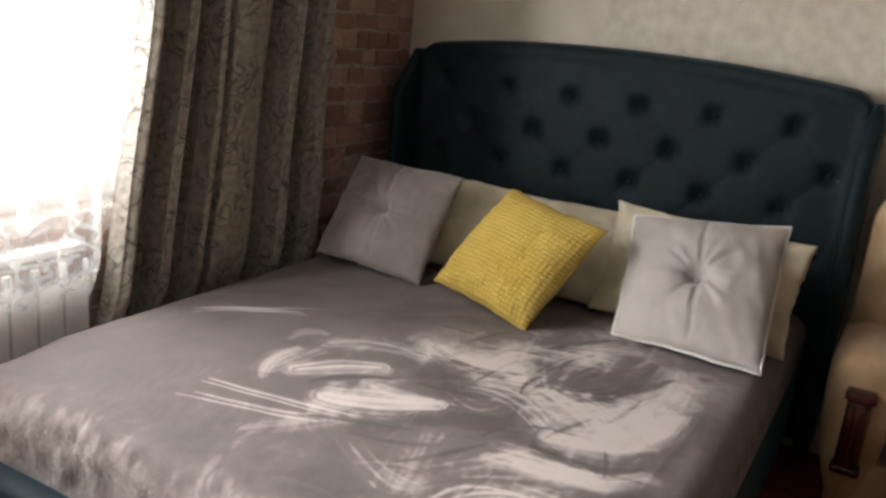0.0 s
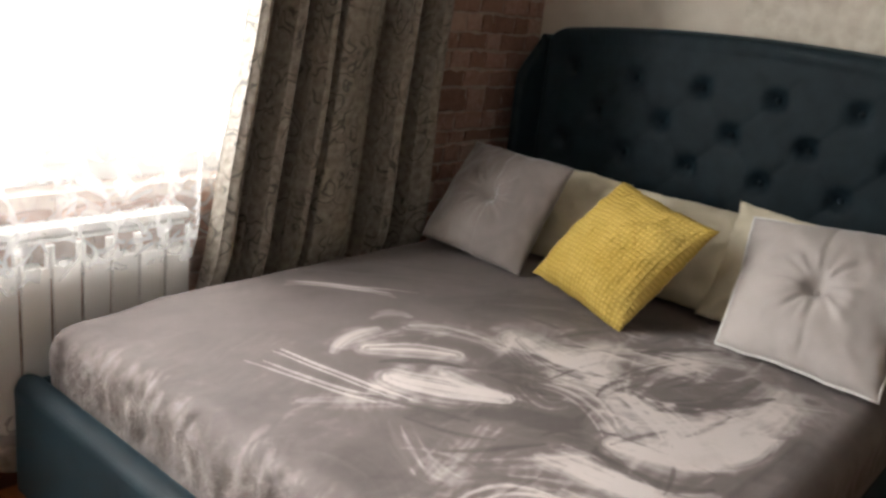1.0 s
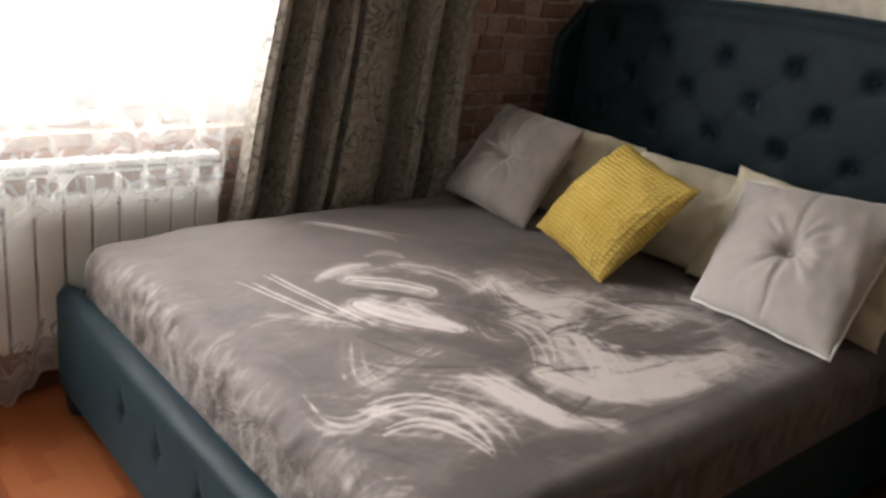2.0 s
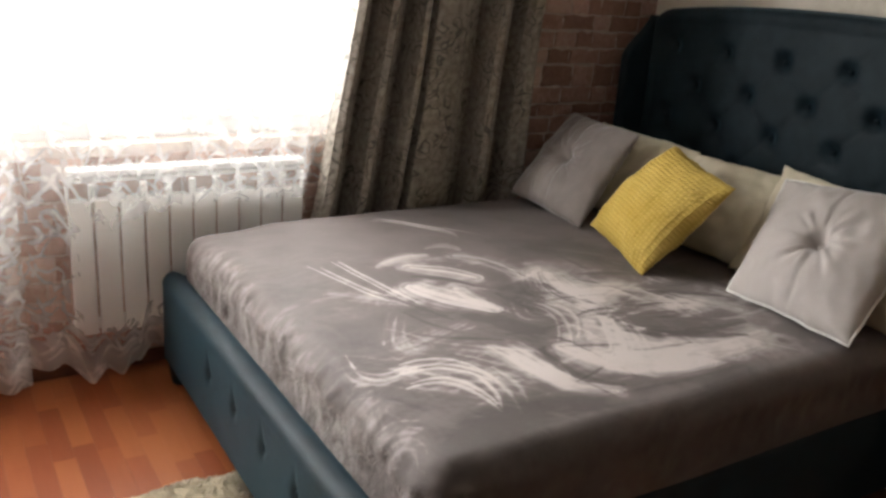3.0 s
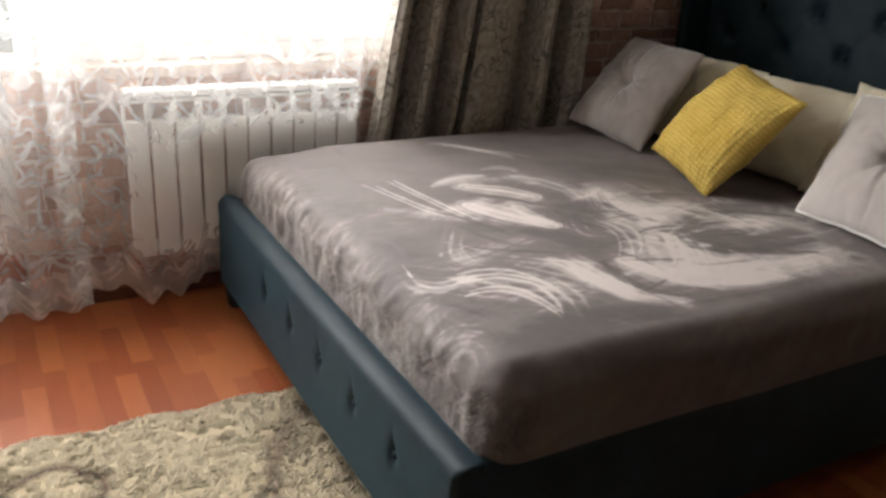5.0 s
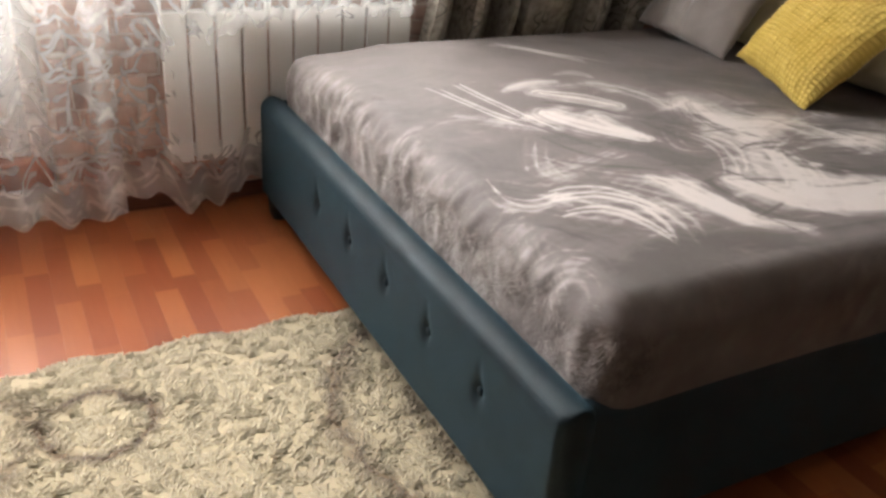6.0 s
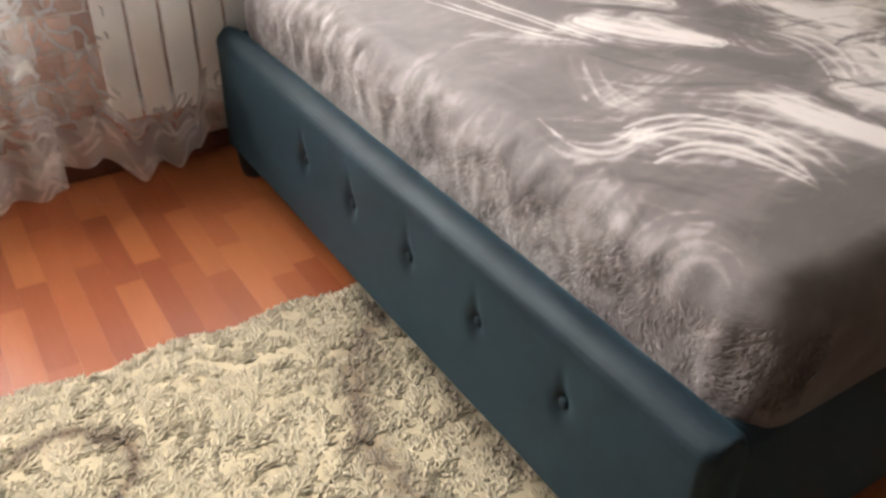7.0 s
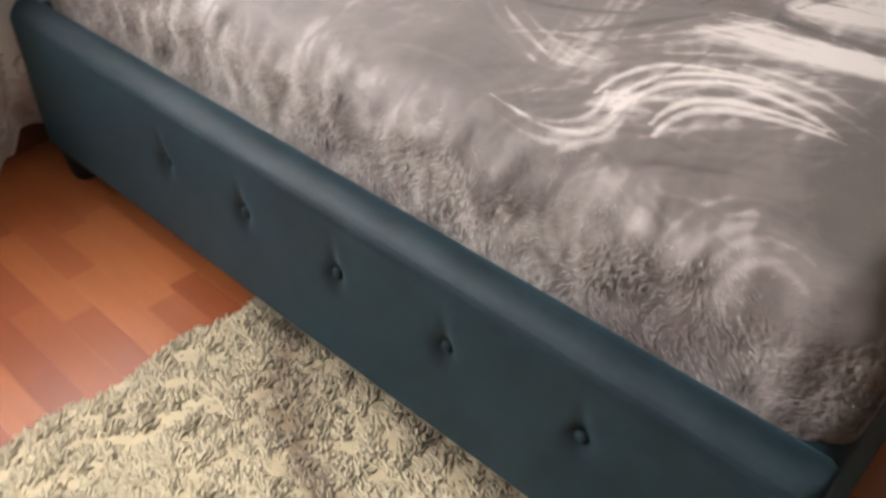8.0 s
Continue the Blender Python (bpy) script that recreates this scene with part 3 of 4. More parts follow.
def wing_bm(ya, yb):
    """Padded side wing that sweeps forward below the headboard's shoulder."""
    yc, half = (ya + yb) / 2, abs(yb - ya) / 2
    top = headboard_top(HB_Y0 + 0.06) - 0.030

    def place(u, v):
        z = 0.10 + (top - 0.10) * u
        reach = 0.138 * (1 - smoothstep(0.55, 1.0, (z - 0.95) / (top - 0.95) if z > 0.95 else 0.0))
        xf = 0.02 - 0.025 - reach
        a = v * 3.14159
        if v < 0.25:
            px, py = 0.115 + (xf + half - 0.115) * v / 0.25, half
        elif v > 0.75:
            px, py = xf + half + (0.115 - xf - half) * (v - 0.75) / 0.25, -half
        else:
            a = (v - 0.25) / 0.5 * 3.14159
            px, py = xf + half - half * np.sin(a), half * np.cos(a)
        round_top = 1 - 0.6 * smoothstep(0.965, 1.0, u)
        return (px, yc + py * round_top + 0.001 * noise.noise((z * 6, px * 6, 1.0)), z)

    b = grid_mesh(48, 36, place)
    bmesh.ops.holes_fill(b, edges=[e for e in b.edges if e.is_boundary])
    return b


def bed():
    b = tagged(empty("bed", -1.1, BC, 0.0), "dark teal upholstered double bed with a buttoned arched headboard", "bed")
    fb = part("footboard", footboard_bm(), M_teal, b, "teal padded footboard with a row of buttons")
    bpy.context.view_layer.update()
    for y in BUTTONS:
        k = bmesh.new()
        bmesh.ops.create_uvsphere(k, u_segments=12, v_segments=8, radius=0.011, matrix=Matrix.LocRotScale((BX + 0.0090, y, BUTTON_Z), None, (0.5, 1, 1)))
        part("button", k, M_teal_dark, fb)
    part("side_rail", rail_bm(BY0, 1), M_teal, b)
    part("side_rail", rail_bm(BY1, -1), M_teal, b)
    part("slatted_base", box(BX + 0.08, 0.0, BY0 + 0.065, BY1 - 0.065, 0.22, 0.27), M_black, b)
    hb = part("headboard", headboard_bm(), M_teal, b, "dark teal headboard with deep diamond tufting")
    bpy.context.view_layer.update()
    for tz, ty in TUFTS:
        k = bmesh.new()
        bmesh.ops.create_uvsphere(k, u_segments=10, v_segments=6, radius=0.011, matrix=Matrix.LocRotScale((0.020, ty, tz), None, (0.5, 1, 1)))
        part("button", k, M_teal_dark, hb)
    part("wing", wing_bm(-0.300, -0.352), M_teal, b)
    part("wing", wing_bm(-2.152, -2.212), M_teal, b)
    for x in (BX + 0.05, -0.05):
        for y in (BY0 + 0.06, BY1 - 0.06):
            part("leg", lathe([(0.034, 0.0), (0.040, 0.02), (0.046, 0.086)], x, y), M_black, b)


bed()
tagged(obj("mattress", box(BX + 0.13, -0.03, BY0 + 0.11, BY1 - 0.11, 0.27, 0.545, 0.07, 4), M_cream), "thick mattress lying in the bed frame under the blanket", "mattress")

# ---- the plush blanket over the mattress
COMBED = [
    (-1.84, -0.9, -1.8, -1.08, -1.76, -1.29, 0.012, 0.5),
    (-1.92, -0.93, -1.87, -1.12, -1.81, -1.27, 0.012, 0.45),
    (-1.48, -0.54, -1.38, -0.64, -1.24, -0.8, 0.012, 0.42),
    (-1.49, -0.55, -1.37, -0.59, -1.27, -0.82, 0.012, 0.4),
    (-2.11, -1.57, -2.15, -1.74, -1.99, -1.68, 0.032, 0.5),
    (-2.0, -1.67, -1.87, -1.65, -1.83, -1.78, 0.034, 0.55),
    (-1.83, -1.76, -1.81, -1.84, -1.86, -1.95, 0.034, 0.42),
    (-2.02, -1.76, -1.88, -1.72, -1.89, -1.93, 0.012, 0.5),
    (-1.85, -1.36, -1.91, -1.44, -1.96, -1.54, 0.03, 0.22),
    (-1.43, -1.44, -1.35, -1.52, -1.5, -1.69, 0.035, 0.3),
    (-1.3, -1.61, -1.34, -1.71, -1.42, -1.8, 0.022, 0.3),
    (-1.25, -1.6, -1.28, -1.72, -1.35, -1.82, 0.03, 0.3),
]
COMBED_FAINT = [
    (-2.21, -1.88, -2.08, -1.91, -2.11, -2.0, 0.05, 0.16),
    (-2.29, -2.02, -2.27, -2.08, -2.3, -2.16, 0.05, 0.16),
    (-1.89, -1.4, -1.95, -1.51, -1.95, -1.59, 0.04, 0.14),
    (-1.86, -1.41, -1.8, -1.49, -1.94, -1.53, 0.05, 0.10),
    (-1.67, -1.65, -1.64, -1.8, -1.67, -1.88, 0.03, 0.25),
    (-1.48, -1.41, -1.57, -1.54, -1.47, -1.55, 0.03, 0.22),
    (-2.08, -1.56, -2.01, -1.6, -1.73, -1.49, 0.06, 0.14),
]
PALE_MIDDLE = [
    (-1.63, -1.04, -1.53, -1.1, -1.48, -1.2, 0.05, 0.62),
    (-1.7, -1.19, -1.69, -1.28, -1.57, -1.43, 0.055, 0.68),
    (-1.57, -1.26, -1.58, -1.34, -1.56, -1.4, 0.05, 0.35),
    (-1.72, -1.0, -1.63, -0.93, -1.52, -0.95, 0.03, 0.32),
    (-1.43, -1.0, -1.32, -1.07, -1.34, -1.23, 0.05, 0.38),
    (-1.48, -0.89, -1.38, -0.86, -1.38, -0.94, 0.022, 0.32),
    (-1.96, -1.16, -1.86, -1.21, -1.8, -1.27, 0.04, 0.2),
    (-1.24, -1.25, -1.31, -1.39, -1.29, -1.53, 0.1, 0.48),
    (-1.72, -1.65, -1.7, -1.78, -1.68, -1.89, 0.035, 0.45),
    (-1.68, -1.85, -1.68, -1.91, -1.58, -1.97, 0.055, 0.55),
    (-1.54, -1.73, -1.49, -1.83, -1.46, -1.89, 0.055, 0.6),
    (-1.46, -1.86, -1.39, -1.94, -1.25, -1.94, 0.065, 0.5),
]
PALE_HEAD = [
    (-1.11, -1.57, -0.93, -1.58, -0.86, -1.72, 0.06, 0.4),
    (-1.23, -1.46, -1.27, -1.58, -1.06, -1.66, 0.05, 0.25),
    (-1.28, -1.84, -1.18, -1.87, -0.94, -1.86, 0.07, 0.45),
    (-1.21, -1.95, -1.13, -1.92, -1.02, -1.93, 0.05, 0.25),
    (-1.22, -1.42, -0.99, -1.43, -0.99, -1.68, 0.09, 0.32),
    (-1.43, -1.72, -1.33, -1.83, -1.1, -1.9, 0.1, 0.38),
    (-1.5, -1.84, -1.36, -1.92, -1.15, -1.94, 0.08, 0.28),
    (-1.67, -1.68, -1.72, -1.77, -1.66, -1.86, 0.05, 0.35),
    (-1.67, -0.98, -1.56, -0.97, -1.5, -1.0, 0.05, 0.3),
    (-1.97, -1.56, -1.86, -1.53, -1.71, -1.5, 0.05, 0.22),
]
DARK_NAP = [
    (-1.66, -1.11, -1.56, -1.15, -1.52, -1.26, 0.014, -0.6),
    (-1.19, -0.91, -0.98, -0.97, -0.84, -1.19, 0.06, -0.22),
    (-0.98, -1.2, -0.97, -1.36, -0.96, -1.45, 0.07, -0.2),
    (-1.66, -1.43, -1.53, -1.5, -1.62, -1.76, 0.05, -0.26),
    (-1.47, -1.32, -1.37, -1.32, -1.37, -1.39, 0.06, -0.22),
    (-1.31, -1.68, -1.25, -1.8, -0.92, -1.8, 0.024, -0.42),
    (-1.61, -1.71, -1.66, -1.88, -1.54, -1.95, 0.018, -0.4),
    (-2.1, -1.29, -1.94, -1.45, -2.17, -1.64, 0.1, -0.1),
    (-1.23, -1.72, -1.15, -1.8, -0.99, -1.87, 0.02, -0.45),
    (-1.33, -1.3, -1.39, -1.42, -1.65, -1.46, 0.05, -0.22),
    (-1.8, -1.34, -1.65, -1.45, -1.53, -1.61, 0.04, -0.25),
    (-1.11, -1.01, -0.92, -1.14, -1.07, -1.33, 0.05, -0.18),
]
DARK_EDGE = [
    (-1.44, -0.32, -1.12, -0.49, -0.93, -0.82, 0.18, -0.17),
    (-1.17, -1.02, -0.87, -1.02, -0.74, -1.54, 0.07, -0.22),
    # these three darken the near edge above the shaded flank
    (-2.07, -2.01, -1.91, -1.93, -1.69, -1.98, 0.055, -0.24),
    (-1.7, -1.99, -1.52, -2.0, -1.19, -2.01, 0.05, -0.26),
    (-2.07, -2.01, -1.97, -1.96, -1.85, -1.98, 0.06, -0.2),
    (-1.09, -1.0, -0.96, -1.12, -0.92, -1.17, 0.012, 0.2),
    (-1.01, -1.5, -0.88, -1.55, -0.8, -1.64, 0.014, -0.3),
]


def blanket():
    """A sheet over the mattress with rounded corners, down the foot end and both flanks."""
    x0, x1, y0, y1, top, low = BX + 0.074, -0.02, BY0 + 0.005, BY1 - 0.030, 0.592, 0.385
    nx, ny = 600, 490
    r, R = 0.075, 0.092
    flat = R - r
    skirt = flat + r * 1.5708 + 0.14
    LX, LY = x1 - x0 - R, y1 - y0 - 2 * R

    def place(u, v):
        sx = u * (LX + skirt) - skirt
        sy = v * (LY + 2 * skirt) - skirt
        px, py = max(sx, 0.0), min(max(sy, 0.0), LY)
        ox, oy = min(sx, 0.0), sy - py
        n = (abs(ox) ** 3.2 + abs(oy) ** 3.2) ** (1 / 3.2)
        s = min(n, skirt)
        if s < flat:
            out, drop = s, 0.0
        else:
            a = min((s - flat) / r, 1.5708)
            out = flat + r * np.sin(a)
            drop = r * (1 - np.cos(a)) + max(0.0, s - flat - r * 1.5708)
        n = n or 1.0
        X = x0 + R + px + out * ox / n
        Y = y0 + R + py + out * oy / n
        Z = max(top - drop, low)
        side = smoothstep(0.0, r, drop)
        tuck = smoothstep(0.15, 0.19, drop)
        foot = 1 - smoothstep(0.0, 0.22, X - x0)
        Z += (0.007 * noise.noise((X * 2.5, Y * 2.5, 0)) + 0.003 * noise.noise((X * 8, Y * 8, 4))) * (1 - side)
        far = max(0.0, 1 - px / 0.22) * max(0.0, 1 - (LY - py) / 0.22)
        Z = max(Z - 0.022 * far * (2 - far), low)
        rip = noise.noise((X * 11, Y * 11, Z * 14)) + 0.3 * noise.noise((X * 31, Y * 31, Z * 20))
        rip2 = noise.noise((X * 5, Y * 17, Z * 5))
        X += (0.010 * rip + 0.003 * rip2) * side * (1 - tuck) * abs(ox) / n
        Y += 0.008 * rip * side * (1 - tuck) * abs(oy) / n
        # ruffled lobes of pile along the foot edge
        lobe = max(0.0, noise.noise((X * 12, Y * 21, Z * 9))) * np.exp(-((X - x0 - 0.015) / 0.032) ** 2) * (1 - tuck)
        X -= 0.009 * lobe
        Z += 0.006 * lobe
        Z += (0.004 * rip + 0.002 * rip2) * foot * (1 - side)
        X += 0.005 * noise.noise((X * 5, Y * 19, 9.0)) * foot * (1 - tuck) * (1 - far)
        Z += 0.010 * side * (1 - tuck) * noise.noise((X * 9, Y * 9, 7.0))
        return (X, Y, Z)

    bm = grid_mesh(nx, ny, place)
    o = obj("blanket", bm, M_blanket)
    nap = np.empty(len(o.data.vertices), dtype=np.float32)
    co = np.empty(len(o.data.vertices) * 3, dtype=np.float32)
    o.data.vertices.foreach_get("co", co)
    co = co.reshape(-1, 3)
    nap[:] = 0.315
    rng = random.Random(12)
    np_rng = np.random.RandomState(5)
    strokes = [r[:6] + (r[6] * 1.25, r[7] * 1.25, 0.9) for r in PALE_MIDDLE] + [r[:6] + (r[6] * 1.1, r[7] * 0.9, 0.8) for r in PALE_HEAD] + [r + (1.2,) for r in DARK_NAP] + [r[:6] + (r[6] * 1.3, r[7] * 1.45, 0.9) for r in DARK_EDGE]
    for ax, ay, bx, by, cx, cy, width, amount in COMBED + COMBED_FAINT:
        ex, ey = cx - ax, cy - ay
        ln = np.hypot(ex, ey)
        hairs = max(2, round(width / 0.0105))
        if width > 0.02:
            strokes.append((ax, ay, bx, by, cx, cy, width * 1.1, amount * 0.5, 0.9))
        for k in range(hairs):
            o1 = (k / (hairs - 1) - 0.5) * 1.8 * width + rng.uniform(-0.004, 0.004)
            o2 = o1 * rng.uniform(0.5, 1.2)
            s0, s1 = rng.uniform(-0.08, 0.08), rng.uniform(-0.16, 0.10)
            hx, hy = -ey / ln, ex / ln
            strokes.append((ax + hx * o1 + ex * s0, ay + hy * o1 + ey * s0, bx + hx * o2, by + hy * o2, cx + hx * o1 + ex * s1, cy + hy * o1 + ey * s1, rng.uniform(0.006, 0.0105), amount * (rng.uniform(0.25, 0.95) if hairs > 2 else 1.0), 1.2))
    for k in range(120):
        gx, gy = rng.gauss(-1.22, 0.30), rng.gauss(-1.58, 0.24)
        turn = rng.choice((rng.gauss(-1.15, 0.25), rng.gauss(-0.15, 0.25)))
        ln = rng.uniform(0.05, 0.15)
        ex, ey = np.cos(turn) * ln, np.sin(turn) * ln
        bow = rng.uniform(-0.03, 0.03)
        if gy > -2.0:
            strokes.append((gx - ex, gy - ey, gx - ey * bow / ln, gy + ex * bow / ln, gx + ex, gy + ey, rng.uniform(0.005, 0.012), rng.choice((0.15, 0.10, -0.30, -0.22)), 1.1))
    # short arcs of brushed pile round the near foot corner and over the foot half
    for k in range(100):
        gx, gy = rng.gauss(-1.95, 0.15), rng.gauss(-1.80, 0.16)
        turn, ln = rng.gauss(-0.75, 0.35), rng.uniform(0.05, 0.13)
        ex, ey = np.cos(turn) * ln, np.sin(turn) * ln
        bow = rng.uniform(0.2, 0.45)
        if -2.12 < gx < -1.6 and gy > -2.05:
            strokes.append((gx - ex, gy - ey, gx - ey * bow, gy + ex * bow, gx + ex, gy + ey, rng.uniform(0.006, 0.015), rng.choice((0.15, 0.10, -0.13, -0.09)), 0.8))
    wob = np.array([noise.noise((x * 7, y * 7, 1.0 + z * 7)) for x, y, z in co.tolist()], dtype=np.float32)
    wob2 = np.array([noise.noise((x * 26, y * 26, 2.0 + z * 26)) for x, y, z in co.tolist()], dtype=np.float32)
    # streaks left by brushing the pile, swirling over the near half
    streak = np.array([noise.noise((x * 3 + 5 * y + 0.8 * w, y * 26 - 16 * x + 3 * w, 3.0 + z * 14)) for (x, y, z), w in zip(co.tolist(), wob.tolist())])
    blot = np.array([noise.noise((x * 4.2 + 0.5 * w, y * 5.5, 6.0 + z * 6)) for (x, y, z), w in zip(co.tolist(), wob2.tolist())])
    X, Y = co[:, 0], co[:, 1]
    on_top = np.clip((co[:, 2] - 0.52) / 0.03, 0, 1)
    for ax, ay, bx, by, cx, cy, width, amount, hard in strokes:
        t = np.linspace(0, 1, 13)
        qx = (1 - t) ** 2 * ax + 2 * t * (1 - t) * bx + t * t * cx
        qy = (1 - t) ** 2 * ay + 2 * t * (1 - t) * by + t * t * cy
        m = 2.2 * width + 0.02
        sel = np.where((X > qx.min() - m) & (X < qx.max() + m) & (Y > qy.min() - m) & (Y < qy.max() + m))[0]
        sx, sy = X[sel], Y[sel]
        best = np.full(len(sel), 9.0)
        across = np.zeros(len(sel))
        for k in range(12):
            dx, dy = qx[k + 1] - qx[k], qy[k + 1] - qy[k]
            f = np.clip(((sx - qx[k]) * dx + (sy - qy[k]) * dy) / (dx * dx + dy * dy + 1e-9), 0, 1)
            thin_end = 0.65 if width < 0.03 else 0.3
            taper = 1 - thin_end + thin_end * np.sin(3.14159 * np.clip((k + f) / 12, 0.04, 0.96))
            away = np.hypot(sx - qx[k] - f * dx, sy - qy[k] - f * dy) / (width * taper)
            side = np.sign((sx - qx[k]) * dy - (sy - qy[k]) * dx)
            across = np.where(away < best, side * away, across)
            best = np.minimum(best, away)
        if width > 0.012:
            best = best * (1 + 0.45 * wob[sel] + 0.30 * wob2[sel])
        worn = 1.0
        if width > 0.02:
            comb = np_rng.uniform(0.35, 1.2, 64)
            worn = np.interp(across * (width / 0.0065) + 0.8 * wob[sel] + 32, np.arange(64), comb)
        nap[sel] += amount * worn * np.clip(hard * (1.25 - best), 0, 1) * on_top[sel]
    zone = np.exp(-(((X + 1.30) / 0.75) ** 2 + ((Y + 1.52) / 0.55) ** 2)) * on_top
    nap += zone * (0.06 * np.clip(streak * 4, -1, 1) * np.clip(blot * 3 + 0.5, 0, 1) + 0.16 * np.clip(blot * 4, -0.6, 1))
    nap += (0.05 * np.clip(blot * 4, -1, 1) + 0.02 * np.clip(streak * 4, -1, 1) - 0.02) * np.clip((-1.75 - X) / 0.3, 0, 1) * on_top
    nap += 0.26 * np.exp(-(((X + 1.0) / 0.5) ** 2 + ((Y + 1.66) / 0.3) ** 2)) * (0.8 + 0.8 * np.clip(blot * 3, -1, 1)) * on_top
    # the pile ruffled into pale fingers along the foot edge
    edge = np.exp(-((X - x0 - 0.045) / 0.05) ** 2)
    finger = np.array([noise.noise((x * 12 + 4 * y, y * 30 + 2.5 * w, 9.0 + z * 9)) for (x, y, z), w in zip(co.tolist(), wob2.tolist())])
    nap += edge * (0.02 + 0.06 * np.clip(finger * 3.2 + 1.5 * wob2, -0.8, 1))
    # fine brushed texture over the whole foot half
    fine = np.array([noise.noise((x * 9 + 12 * y, y * 60 - 22 * x + 2.5 * w, 4.0 + z * 30)) for (x, y, z), w in zip(co.tolist(), wob.tolist())])
    nap += 0.05 * np.clip(fine * 3.5 + 1.5 * wob2, -1, 1) * np.clip(0.35 - 1.6 * (X + 1.25), 0.2, 1) * np.clip(0.5 + 2.5 * blot, 0.15, 1)
    # hanging sides paler, but the near one painted darker as its shade
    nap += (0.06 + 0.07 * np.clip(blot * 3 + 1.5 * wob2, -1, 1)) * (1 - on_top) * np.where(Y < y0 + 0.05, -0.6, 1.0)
    # pile brushed dark round the near foot corner
    nap -= 0.07 * np.exp(-(((X + 1.95) / 0.3) ** 2 + ((Y + 1.88) / 0.2) ** 2)) * (0.9 + 1.2 * streak)
    # the near flank's shade, painted into the nap as a darker band
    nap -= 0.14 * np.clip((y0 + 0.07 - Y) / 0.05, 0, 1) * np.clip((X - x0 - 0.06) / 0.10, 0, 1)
    # the foot end is paler
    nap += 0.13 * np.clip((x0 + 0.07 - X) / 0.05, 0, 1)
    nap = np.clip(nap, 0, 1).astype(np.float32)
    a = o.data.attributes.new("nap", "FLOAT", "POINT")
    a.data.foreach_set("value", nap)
    # loose strands that stand off the foot end and the near corner
    near = np.where((X < x0 + 0.115) & (co[:, 2] > low + 0.012))[0]
    roots = near[np_rng.randint(0, len(near), 20000)]
    verts, faces, shade = [], [], []
    for ri in roots.tolist():
        x, y, z = co[ri].tolist()
        curl = 2.2 * noise.noise((y * 9, z * 9, 4.0)) + np_rng.normal(0, 0.35)
        ln, w = np_rng.uniform(0.008, 0.015), np_rng.uniform(0.0010, 0.0018)
        dx, dy, dz = -0.38, np.sin(curl) * 0.75, -np.cos(curl) * 0.75
        k = len(verts)
        verts += [(x, y - w, z), (x, y + w, z), (x + dx * ln, y + dy * ln, z + dz * ln + 0.002)]
        faces.append((k, k + 1, k + 2))
        shade += [min(1.0, max(0.0, float(nap[ri]) + 0.10 * noise.noise((x * 18, y * 24, z * 18)) + float(np_rng.normal(0.05, 0.03))))] * 3
    me = bpy.data.meshes.new("fuzz")
    me.from_pydata(verts, [], faces)
    me.materials.append(M_blanket)
    me.attributes.new("nap", "FLOAT", "POINT").data.foreach_set("value", shade)
    fuzz = new("fuzz", me)
    fuzz.parent = o
    tagged(fuzz, "loose taupe fleece strands", kind="stuff")
    tagged(o, "taupe plush fleece blanket with brushed nap marks, spread over the bed", "blanket")
    return o


blanket()


